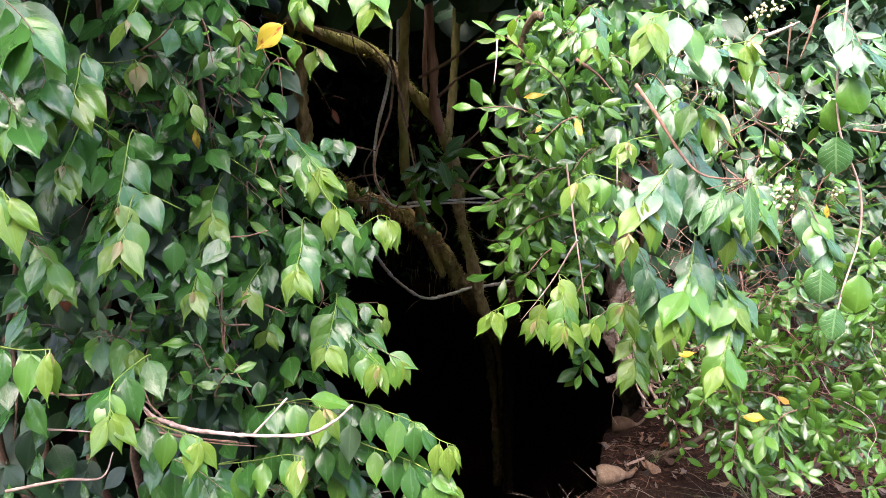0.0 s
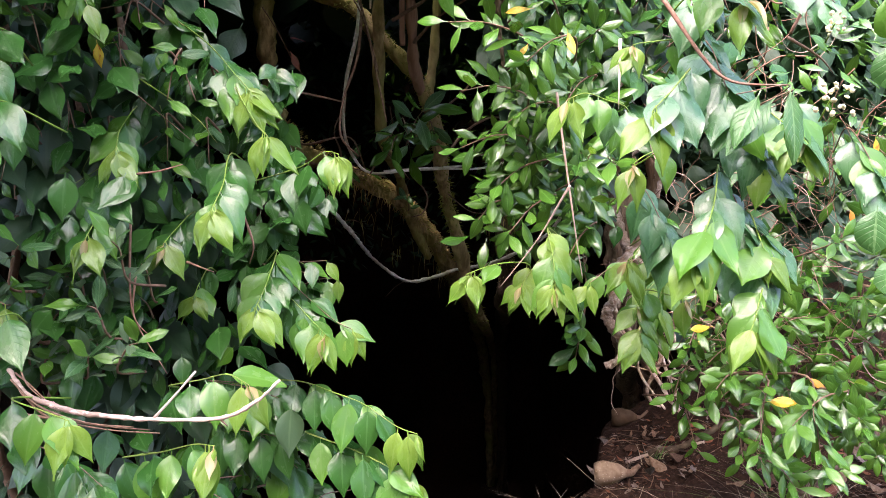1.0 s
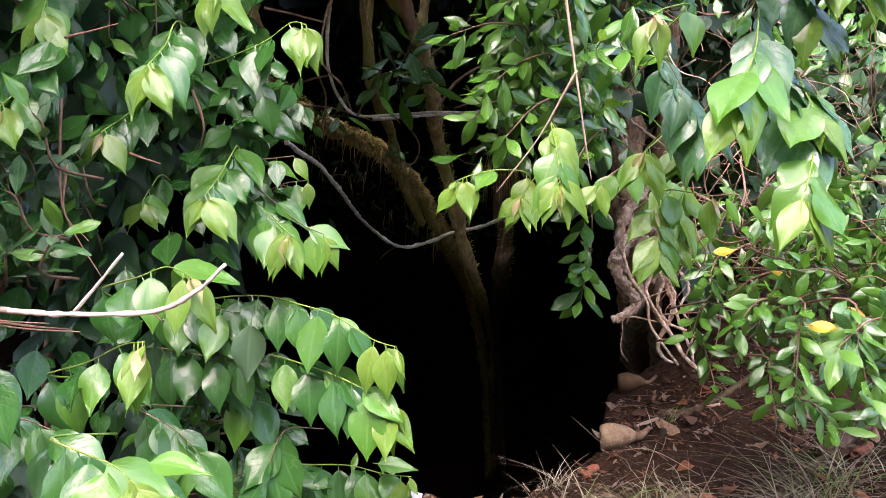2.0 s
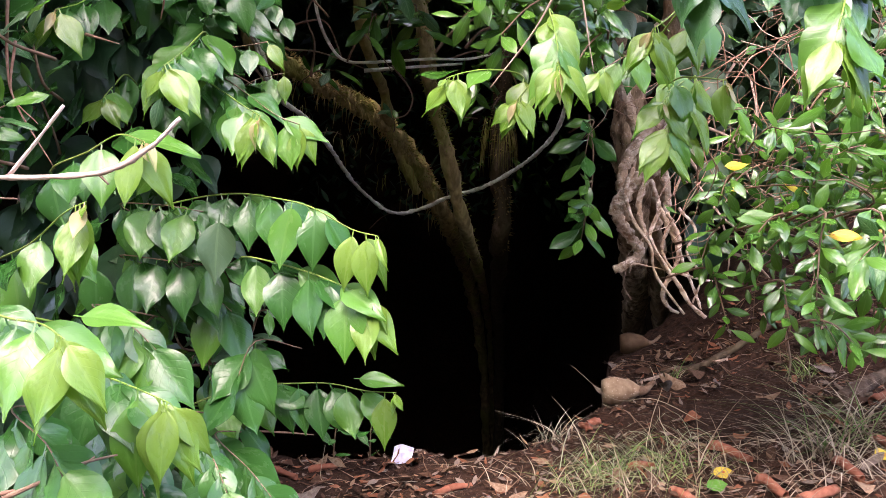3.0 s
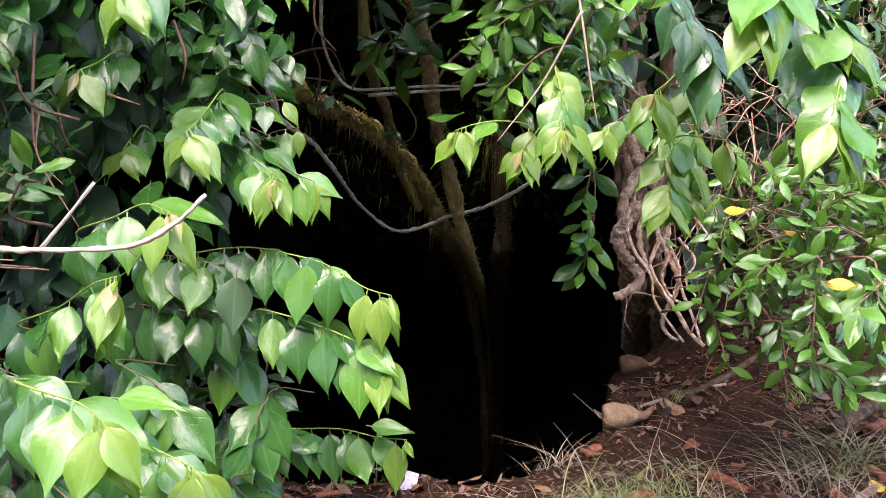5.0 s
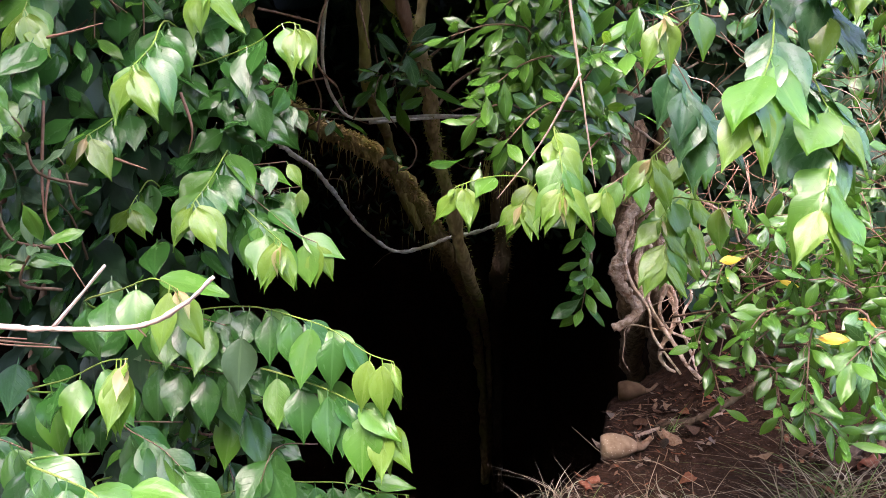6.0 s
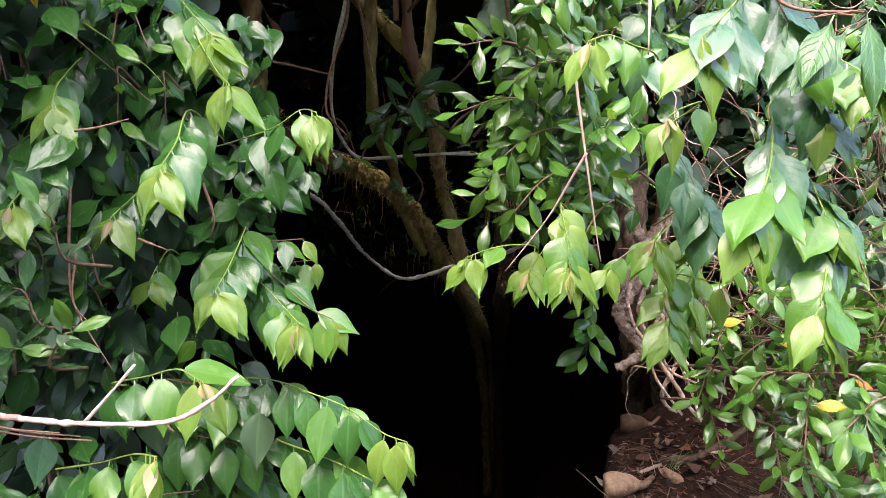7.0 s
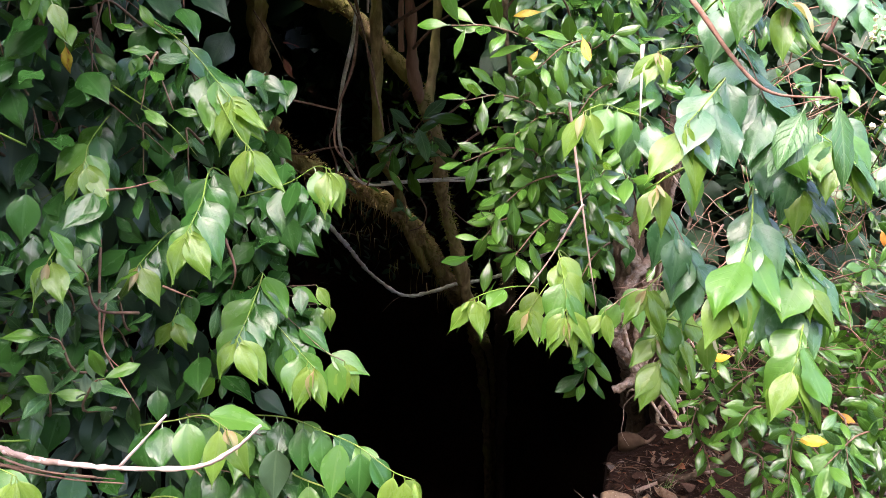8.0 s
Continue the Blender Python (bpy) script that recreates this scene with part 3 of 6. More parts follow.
moss_coat(back_tree, [(0.457, 4.850, 0.375), (0.461, 4.700, 0.577), (0.435, 4.650, 0.966), (0.450, 4.600, 1.310)], 0.044, 350, 0.022, MOSS_DRY, "brown moss")
hanger = thing("shade_plant", (-0.045, 3.300, 1.349), "long veined leaves hanging among bare creeper stems", "plant", group="shade plants")
sprig(hanger, (-0.077, 3.350, 1.434), (-0.046, 3.300, 1.302), 7, 0.13, tones=("veined", "small"), reach=0.05)
sprig(hanger, (0.028, 3.400, 1.426), (0.054, 3.350, 1.301), 6, 0.12, tones=("veined", "small"), reach=0.05)
vine = thing("hanging_vine", (-0.112, 4.250, 0.620), "grey woody vine sagging in a loop between trees", "vine")
tree_part(vine, "stem", [(-0.602, 3.600, 1.361), (-0.538, 3.580, 1.170), (-0.486, 3.600, 1.097), (-0.411, 3.700, 1.033), (-0.345, 3.850, 0.920), (-0.261, 4.100, 0.751), (-0.112, 4.250, 0.620), (0.037, 4.250, 0.640), (0.157, 4.150, 0.698), (0.306, 4.000, 0.751), (0.459, 3.800, 0.851), (0.557, 3.600, 0.965), (0.592, 3.500, 1.092), (0.609, 3.500, 1.267)], 0.0100, 0.0075, VINE, 0.45, 10, lumps=40)

for a, b in (((-0.112, 4.250, 0.620), (-0.216, 4.200, 0.543)), ((0.157, 4.150, 0.698), (0.144, 4.150, 0.797)), ((-0.380, 3.780, 0.980), (-0.283, 3.750, 0.975))):
    part("side_twig", tube([a, Vector(a).lerp(Vector(b), 0.5) + Vector((0, 0, 0.012)), b], 0.003, 0.0015, 5, 4), TWIG, vine)

twigs = thing("bare_creeper", (-0.201, 3.300, 1.207), "thin bare creeper stems crossing in front of the trunks", "creeper")
for pts, r in (
    ([(-0.20, 3.00, 1.95), (-0.215, 3.05, 1.75), (-0.262, 3.10, 1.58), (-0.284, 3.150, 1.461), (-0.287, 3.200, 1.366), (-0.268, 3.300, 1.283), (-0.207, 3.350, 1.220), (-0.053, 3.400, 1.227), (0.088, 3.400, 1.235), (0.229, 3.400, 1.236), (0.370, 3.400, 1.271)], 0.0078),
    ([(-0.551, 3.400, 1.366), (-0.472, 3.400, 1.331), (-0.343, 3.350, 1.357), (-0.274, 3.350, 1.348), (-0.227, 3.350, 1.233)], 0.005),
    ([(-0.205, 3.330, 1.217), (-0.171, 3.300, 1.274), (-0.142, 3.300, 1.302), (-0.104, 3.300, 1.264), (-0.053, 3.400, 1.191)], 0.004),
    ([(-0.059, 3.500, 1.224), (0.014, 3.500, 1.122), (-0.001, 3.500, 1.049), (-0.050, 3.500, 1.028)], 0.004),
    ([(-0.584, 3.500, 1.394), (-0.496, 3.400, 1.190), (-0.482, 3.400, 1.111)], 0.010),
    ([(-0.639, 3.100, 1.275), (-0.516, 3.100, 1.215), (-0.452, 3.200, 1.120)], 0.006),
    ([(0.086, 3.600, 1.262), (0.173, 3.700, 1.381), (0.312, 3.800, 1.454), (0.461, 3.900, 1.416)], 0.007),
    ([(0.610, 3.500, 1.206), (0.776, 3.600, 1.324), (0.950, 3.700, 1.448)], 0.010),
    ([(-0.182, 2.850, 1.756), (-0.198, 2.850, 1.612), (-0.246, 2.850, 1.476), (-0.256, 2.850, 1.360), (-0.204, 2.900, 1.292)], 0.0055),
    ([(-0.414, 2.800, 1.503), (-0.344, 2.820, 1.491), (-0.246, 2.850, 1.470)], 0.005),
    ([(-0.199, 2.900, 1.822), (-0.168, 2.900, 1.698), (-0.133, 2.900, 1.529), (-0.108, 2.900, 1.407)], 0.0055),
    ([(-0.440, 2.700, 1.905), (-0.289, 2.750, 1.864), (-0.193, 2.800, 1.771), (-0.143, 2.800, 1.630), (-0.126, 2.800, 1.559)], 0.004),
    ([(-0.189, 3.300, 2.053), (-0.196, 3.300, 1.843)], 0.008),
    ([(-0.092, 3.000, 1.752), (0.034, 2.900, 1.812), (0.130, 2.700, 1.867), (0.181, 2.600, 1.927)], 0.006),
    ([(-0.020, 3.000, 1.678), (0.055, 2.900, 1.739), (0.135, 2.800, 1.775), (0.182, 2.700, 1.785)], 0.005),
    ([(0.043, 3.600, 1.451), (0.149, 3.600, 1.536), (0.229, 3.600, 1.628)], 0.006),
    ([(-0.173, 3.600, 1.215), (0.016, 3.600, 1.229), (0.205, 3.600, 1.242)], 0.008),
    ([(-0.318, 2.700, 1.886), (-0.304, 2.700, 1.819), (-0.271, 2.700, 1.765)], 0.003),
    ([(-0.345, 3.400, 1.171), (-0.329, 3.400, 1.289), (-0.355, 3.400, 1.386), (-0.309, 3.400, 1.482)], 0.005),
    ([(-0.509, 3.300, 1.291), (-0.413, 3.300, 1.254), (-0.298, 3.300, 1.245), (-0.153, 3.400, 1.201)], 0.004),
    ([(-0.152, 3.400, 1.319), (-0.121, 3.400, 1.387), (-0.131, 3.400, 1.483)], 0.004),
    ([(0.215, 3.600, 1.301), (0.279, 3.600, 1.364), (0.387, 3.600, 1.395), (0.503, 3.500, 1.337), (0.586, 3.500, 1.368)], 0.006),
    ([(0.151, 3.600, 1.258), (0.258, 3.600, 1.290), (0.345, 3.600, 1.259), (0.452, 3.600, 1.323)], 0.004),
    ([(0.301, 3.300, 1.425), (0.298, 3.300, 1.331), (0.288, 3.300, 1.237)], 0.005),
    ([(0.107, 3.650, 1.114), (0.195, 3.600, 1.046), (0.265, 3.600, 1.035)], 0.003),
    ([(0.600, 3.200, 1.405), (0.613, 3.200, 1.260), (0.644, 3.200, 1.133)], 0.005),
):
    part("stem", tube(pts, r, r * 0.55, 6, 5, 0.15), VINE if r > 0.0075 else TWIG, twigs)


# ---- the twisted trunk with pale roots ----
root_tree = thing("twisted_tree", (0.84, 3.85, -0.2), "old twisted tree trunk wrapped in pale climbing roots", "tree")
tree_part(root_tree, "trunk", [(1.0, 5.0, -1.9), (1.151, 4.500, -0.272), (1.080, 4.300, 0.060), (0.980, 3.900, 0.330), (0.885, 3.600, 0.520), (0.810, 3.320, 0.761), (0.772, 3.250, 0.910), (0.772, 3.270, 1.157), (0.760, 3.300, 1.500), (0.740, 3.300, 1.863)], 0.050, 0.058, BARK_TWIST, 0.22, 28, lumps=24)
tree_part(root_tree, "trunk", [(1.2, 4.7, -0.8), (1.215, 4.300, -0.097), (1.120, 4.000, 0.180), (1.010, 3.700, 0.460), (0.895, 3.350, 0.816), (0.893, 3.250, 1.157), (0.929, 3.300, 1.611)], 0.036, 0.030, BARK_TWIST, 0.4)
for pts, r in (
    ([(0.812, 3.000, 0.863), (0.744, 3.000, 0.819), (0.684, 3.000, 0.749), (0.677, 3.000, 0.710), (0.723, 3.020, 0.641), (0.757, 3.020, 0.587), (0.717, 3.000, 0.553), (0.673, 3.000, 0.532)], 0.032),
    ([(0.880, 3.060, 1.060), (0.800, 3.040, 0.985), (0.720, 3.020, 0.900), (0.690, 3.010, 0.800), (0.715, 3.000, 0.690)], 0.030),
    ([(0.700, 3.080, 1.130), (0.735, 3.060, 1.000), (0.800, 3.020, 0.880), (0.835, 3.000, 0.760), (0.800, 3.000, 0.660)], 0.026),
    ([(0.756, 2.980, 0.820), (0.733, 2.950, 0.734), (0.748, 2.930, 0.658), (0.785, 2.900, 0.584), (0.833, 2.880, 0.518), (0.868, 2.850, 0.455), (0.899, 2.800, 0.422)], 0.013),
    ([(0.778, 2.960, 0.768), (0.816, 2.930, 0.684), (0.843, 2.900, 0.618), (0.837, 2.900, 0.558), (0.806, 2.900, 0.498), (0.802, 2.900, 0.463), (0.825, 2.900, 0.428), (0.852, 2.900, 0.414)], 0.012),
    ([(0.823, 2.900, 0.703), (0.800, 2.900, 0.652), (0.796, 2.900, 0.601), (0.829, 2.900, 0.549), (0.882, 2.850, 0.531), (0.914, 2.800, 0.530)], 0.008),
    ([(0.821, 2.950, 0.717), (0.842, 2.900, 0.652), (0.853, 2.900, 0.584), (0.883, 2.850, 0.489), (0.885, 2.800, 0.447)], 0.009),
    ([(0.701, 2.920, 0.538), (0.709, 2.900, 0.566), (0.760, 2.900, 0.558), (0.812, 2.900, 0.546)], 0.004),
    ([(0.712, 2.950, 0.854), (0.684, 2.930, 0.786), (0.701, 2.900, 0.703), (0.753, 2.880, 0.620), (0.773, 2.880, 0.535), (0.856, 2.860, 0.419)], 0.009),
    ([(0.839, 2.900, 0.737), (0.879, 2.860, 0.673), (0.853, 2.850, 0.607), (0.894, 2.840, 0.541), (0.873, 2.840, 0.457)], 0.006),
    ([(0.765, 2.950, 0.820), (0.785, 2.920, 0.736), (0.757, 2.900, 0.652), (0.797, 2.880, 0.569)], 0.010),
    ([(0.666, 3.100, 1.245), (0.725, 3.100, 1.087), (0.739, 3.050, 0.925), (0.723, 3.000, 0.819)], 0.010),
    ([(0.896, 3.100, 1.315), (0.852, 3.050, 1.135), (0.817, 3.000, 0.958), (0.796, 3.000, 0.837)], 0.012),
    ([(0.615, 3.200, 1.169), (0.744, 3.200, 1.261), (0.853, 3.200, 1.334), (0.980, 3.200, 1.406)], 0.010),
    ([(0.639, 3.150, 1.288), (0.739, 3.100, 1.193), (0.856, 3.000, 1.078), (0.914, 3.000, 0.941)], 0.008),
    ([(0.936, 3.000, 1.230), (0.900, 3.000, 1.061), (0.890, 3.000, 0.889), (0.845, 2.980, 0.768)], 0.009),
):
    part("root", tube(pts, r * 0.80, r * 0.40, 10, 12, 0.42, seed=rng.random() * 9, lumps=60), BARK_GREY, root_tree, "pale scaly climbing root")


# ---- leaf roof added to shut light from the hollow; dim-coloured leaves at its back ----
canopy = thing("light_block_crown", (0.3, 5.0, 2.9), "dense dark crown of leaves added over the hollow to keep sky light out", "tree crown")


def crown_poses(n, lo, hi, size, flat=0.5):
    for i in range(n):
        p = Vector([rng.uniform(a, b) for a, b in zip(lo, hi)])
        along = Vector((rng.uniform(-1, 1), rng.uniform(-1, 1), rng.uniform(-0.9, 0.1)))
        yield leaf_pose(p, along, Vector((0, -0.2, 1)) + jitter(flat), size * rng.uniform(0.8, 1.2))


def crown_front(x):
    """How far forward the crown reaches: least where sky light should reach the slope."""
    return 1.98 + 0.35 * ease(-0.15, 0.30, x) + 1.45 * ease(0.66, 1.15, x)


def roofed(poses):
    """Leaves behind the crown's front edge, thinned in one place to light the leaning trunks."""
    for m in poses:
        x, y, z = m.translation
        gap = ((x + 0.2) / 0.75) ** 2 + ((y - 3.6) / 0.45) ** 2 < 1
        if y > crown_front(x) and not (gap and rng.random() < 0.9):
            yield m


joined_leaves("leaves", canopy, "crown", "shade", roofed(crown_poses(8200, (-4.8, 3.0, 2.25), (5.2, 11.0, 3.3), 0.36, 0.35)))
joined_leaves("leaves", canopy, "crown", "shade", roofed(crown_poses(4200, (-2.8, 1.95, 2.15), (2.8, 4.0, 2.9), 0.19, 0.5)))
# Unseen overhang, added to darken the shrub on the left.
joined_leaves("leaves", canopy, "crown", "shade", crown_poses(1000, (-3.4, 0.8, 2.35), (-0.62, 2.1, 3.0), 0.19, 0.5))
# Leaf curtains added at the sides to stop light entering the hollow.
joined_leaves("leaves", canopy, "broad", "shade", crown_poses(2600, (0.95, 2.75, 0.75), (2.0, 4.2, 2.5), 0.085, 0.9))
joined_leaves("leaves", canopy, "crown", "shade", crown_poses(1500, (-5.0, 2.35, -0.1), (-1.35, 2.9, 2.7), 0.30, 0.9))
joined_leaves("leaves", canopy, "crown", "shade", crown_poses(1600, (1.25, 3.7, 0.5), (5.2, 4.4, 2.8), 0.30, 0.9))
joined_leaves("leaves", canopy, "small", "shade", crown_poses(1700, (-0.9, 5.0, 0.5), (1.9, 6.6, 2.4), 0.075, 0.9), "leaves at the hollow's back, coloured dim for deep shade")
joined_leaves("leaves", canopy, "small", "small", crown_poses(150, (0.25, 4.55, 0.75), (0.75, 4.9, 1.75), 0.07, 0.7), "small bluish leaves in the shade")
joined_leaves("leaves", canopy, "small", "small", crown_poses(120, (-0.3, 4.3, 1.3), (0.5, 4.8, 2.0), 0.06, 0.7))
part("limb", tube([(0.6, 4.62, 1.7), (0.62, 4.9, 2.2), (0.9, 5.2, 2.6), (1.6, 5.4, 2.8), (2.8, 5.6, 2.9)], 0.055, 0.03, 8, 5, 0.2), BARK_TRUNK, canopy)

# ---- unseen tall hedge added behind the camera to block low sky light ----
hedge = thing("light_block_hedge", (0.0, -3.2, 0.0), "tall dense green hedge, unseen, added to block low sky light", "hedge")


def hedge_poses(n, lo, hi, size):
    for i in range(n):
        p = Vector([rng.uniform(a, b) for a, b in zip(lo, hi)])
        yield leaf_pose(p, Vector((rng.uniform(-1, 1), rng.uniform(-0.6, 0.6), -0.7)), Vector((-p.x * 0.2, 1, 0.5)) + jitter(0.6), size * rng.uniform(0.8, 1.2))


joined_leaves("foliage", hedge, "crown", "mature", hedge_poses(3300, (-6.5, -3.8, 0.0), (6.5, -2.8, 6.1), 0.36))
for i in range(9):
    x = -5.6 + 1.4 * i
    part("stem", tube([(x, -3.3, -0.05), (x + 0.1, -3.3, 1.5), (x - 0.1, -3.4, 3.2), (x, -3.3, 4.5)], 0.05, 0.015, 7, 5, 0.2), BARK_TRUNK, hedge)


# ---- broad-leaved shrub, whose shoots hang over the hollow ----
def edge_at(edge, z):
    """x of a foliage mass's edge at height z, between its corners (from the top down)."""
    pts = sorted(edge, key=lambda p: p[2])
    if z <= pts[0][2]:
        return pts[0][0]
    for a, b in zip(pts, pts[1:]):
        if z <= b[2]:
            return a[0] + (b[0] - a[0]) * (z - a[2]) / (b[2] - a[2])
    return pts[-1][0]


def hanging(p, size):
    return leaf_pose(p, Vector((rng.uniform(-0.75, 0.75), -0.5, -0.65)) + jitter(0.4), Vector((0, -0.7, 0.75)) + jitter(0.65), size * rng.uniform(0.7, 1.2))


left_edge = [(-0.539, 2.200, 2.142), (-0.517, 2.200, 1.869), (-0.452, 2.200, 1.634), (-0.484, 2.200, 1.375), (-0.475, 2.200, 1.142), (-0.380, 2.200, 0.919), (-0.419, 2.200, 0.707), (-0.398, 2.200, 0.691), (-0.324, 2.200, 0.476), (-0.414, 2.200, 0.304)]
left_shrub = thing("broad_leaved_shrub", (-0.75, 2.25, -0.1), "broad-leaved shrub with drooping glossy shoots and lime young leaves", "shrub", group="broad-leaved shrubs")


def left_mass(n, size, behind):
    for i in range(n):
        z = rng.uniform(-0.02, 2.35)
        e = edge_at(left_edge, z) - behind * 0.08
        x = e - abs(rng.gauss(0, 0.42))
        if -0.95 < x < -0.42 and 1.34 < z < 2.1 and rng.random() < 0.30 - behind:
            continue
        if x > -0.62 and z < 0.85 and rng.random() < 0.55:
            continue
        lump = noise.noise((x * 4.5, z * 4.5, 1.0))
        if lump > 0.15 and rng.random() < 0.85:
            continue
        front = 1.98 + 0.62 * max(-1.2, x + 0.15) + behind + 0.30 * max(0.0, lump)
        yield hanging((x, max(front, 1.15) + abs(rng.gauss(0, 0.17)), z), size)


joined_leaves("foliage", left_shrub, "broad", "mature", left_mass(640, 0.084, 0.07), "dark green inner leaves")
joined_leaves("foliage", left_shrub, "broad", "mid", left_mass(60, 0.075, 0.10))
joined_leaves("foliage", left_shrub, "small", "mature", left_mass(900, 0.055, 0.2))
# Deepest layer: the shrub's inner shade comes from this darker leaf colour.
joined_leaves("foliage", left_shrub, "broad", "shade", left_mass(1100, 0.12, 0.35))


def inner_mass(n, top, low, size):
    """Shaded leaves that fill the shrub's inner edge between two heights."""
    top, low = Vector(top), Vector(low)
    for i in range(n):
        f = rng.random()
        z = top.z + (low.z - top.z) * f
        x = low.x - abs(rng.gauss(0, 0.16)) - 0.05 * math.sin(f * 9)
        yield hanging((x, 2.12 + abs(rng.gauss(0, 0.14)), z), size)


joined_leaves("foliage", left_shrub, "broad", "mature", inner_mass(170, (-0.506, 2.150, 1.514), (-0.272, 2.150, 0.981), 0.082))
joined_leaves("foliage", left_shrub, "small", "veined", inner_mass(60, (-0.506, 2.150, 1.514), (-0.307, 2.150, 0.981), 0.060))
for i in range(8):
    x = -0.70 - 0.14 * i
    part("stem", tube([(-0.75 - 0.05 * i, 2.35, -0.1), (x - 0.15, 2.3, 0.5), (x, 2.2 + 0.1 * rng.random(), 1.2), (x + 0.1 * rng.random(), 2.1, 2.1)], 0.018, 0.007, 6, 5, 0.2), TWIG, left_shrub)

shoot(left_shrub, [(-0.507, 2.0, 1.607), (-0.406, 1.93, 1.54), (-0.333, 1.87, 1.47), (-0.296, 1.836, 1.434)], 15, 0.092, 5)
shoot(left_shrub, [(-0.333, 1.87, 1.45), (-0.282, 1.8, 1.378), (-0.25, 1.767, 1.349)], 6, 0.085, 5)
shoot(left_shrub, [(-0.384, 2.0, 1.238), (-0.306, 1.97, 1.26), (-0.219, 1.93, 1.286), (-0.165, 1.91, 1.317), (-0.135, 1.9, 1.313)], 10, 0.085, 4)
shoot(left_shrub, [(-0.58, 2.0, 1.416), (-0.581, 1.9, 1.362), (-0.564, 1.836, 1.321)], 9, 0.085, 4)
shoot(left_shrub, [(-0.611, 1.9, 1.236), (-0.595, 1.8, 1.19), (-0.581, 1.722, 1.161)], 10, 0.088, 4)
shoot(left_shrub, [(-0.349, 1.88, 1.315), (-0.334, 1.76, 1.259), (-0.332, 1.675, 1.218)], 12, 0.09, 4)
shoot(left_shrub, [(-0.485, 2.05, 1.18), (-0.503, 1.97, 1.148), (-0.504, 1.9, 1.127)], 9, 0.08, 4)
shoot(left_shrub, [(-0.283, 1.97, 1.103), (-0.277, 1.84, 1.055), (-0.279, 1.754, 1.022)], 13, 0.088, 4)
shoot(left_shrub, [(-0.346, 2.05, 1.049), (-0.253, 1.95, 1.002), (-0.193, 1.87, 0.97), (-0.157, 1.82, 0.953)], 16, 0.085, 6)
shoot(left_shrub, [(-0.472, 2.1, 1.043), (-0.48, 2.05, 1.018), (-0.48, 2.008, 0.996)], 6, 0.075, 3)
shoot(left_shrub, [(-0.263, 2.05, 1.0), (-0.209, 2.02, 1.028), (-0.156, 2.0, 1.037)], 7, 0.06, 1)
shoot(left_shrub, [(-0.334, 2.05, 1.061), (-0.248, 1.98, 1.021), (-0.158, 1.92, 0.962), (-0.111, 1.9, 0.943)], 10, 0.08, 2)
shoot(left_shrub, [(-0.695, 1.5, 1.672), (-0.679, 1.43, 1.618), (-0.674, 1.4, 1.585)], 10, 0.085, 4)
shoot(left_shrub, [(-0.707, 1.52, 1.543), (-0.71, 1.45, 1.493), (-0.713, 1.42, 1.462)], 11, 0.085, 5)
shoot(left_shrub, [(-0.671, 1.65, 1.528), (-0.643, 1.52, 1.437), (-0.632, 1.46, 1.379)], 10, 0.09, 4)
shoot(left_shrub, [(-0.614, 1.52, 1.402), (-0.611, 1.45, 1.347), (-0.611, 1.42, 1.318)], 10, 0.085, 6)
shoot(left_shrub, [(-0.804, 1.7, 1.051), (-0.74, 1.66, 1.068), (-0.684, 1.63, 1.054)], 6, 0.08, 2)
shoot(left_shrub, [(-0.417, 1.95, 1.772), (-0.348, 1.88, 1.742), (-0.3, 1.85, 1.725)], 6, 0.075, 4)
shoot(left_shrub, [(-0.192, 1.85, 1.913), (-0.168, 1.8, 1.852), (-0.153, 1.78, 1.817)], 8, 0.085, 5)
shoot(left_shrub, [(-0.307, 1.82, 1.894), (-0.317, 1.8, 1.852), (-0.325, 1.78, 1.823)], 5, 0.085, 3)
shoot(left_shrub, [(-0.636, 1.7, 1.844), (-0.65, 1.65, 1.788), (-0.658, 1.62, 1.755)], 6, 0.075, 3)
shoot(left_shrub, [(-0.838, 1.85, 1.686), (-0.763, 1.8, 1.685), (-0.7, 1.76, 1.689)], 6, 0.078, 3)
shoot(left_shrub, [(-0.784, 1.32, 1.777), (-0.678, 1.24, 1.708), (-0.632, 1.2, 1.667)], 8, 0.1, 0)
shoot(left_shrub, [(-0.815, 1.32, 1.637), (-0.721, 1.25, 1.585), (-0.671, 1.22, 1.539)], 9, 0.095, 0)
shoot(left_shrub, [(-0.764, 1.45, 1.702), (-0.712, 1.38, 1.624), (-0.716, 1.34, 1.562)], 8, 0.09, 0)
shoot(left_shrub, [(-0.826, 1.3, 1.484), (-0.733, 1.22, 1.44), (-0.696, 1.2, 1.419)], 7, 0.095, 3)
shoot(left_shrub, [(-0.922, 1.6, 1.325), (-0.811, 1.52, 1.276), (-0.77, 1.5, 1.233)], 8, 0.08, 2)
shoot(left_shrub, [(-0.282, 2.000, 1.066), (-0.173, 1.950, 1.084)], 5, 0.065, 1)
shoot(left_shrub, [(-0.850, 1.400, 1.813), (-0.703, 1.320, 1.712)], 9, 0.100, 0)
shoot(left_shrub, [(-0.862, 1.450, 1.672), (-0.726, 1.360, 1.563)], 9, 0.095, 1)
shoot(left_shrub, [(-0.995, 1.820, 1.287), (-0.905, 1.740, 1.203)], 8, 0.080, 2)
shoot(left_shrub, [(-0.573, 1.920, 1.902), (-0.482, 1.850, 1.791)], 8, 0.080, 2)
shoot(left_shrub, [(-0.718, 1.880, 1.749), (-0.589, 1.800, 1.597)], 9, 0.080, 1)

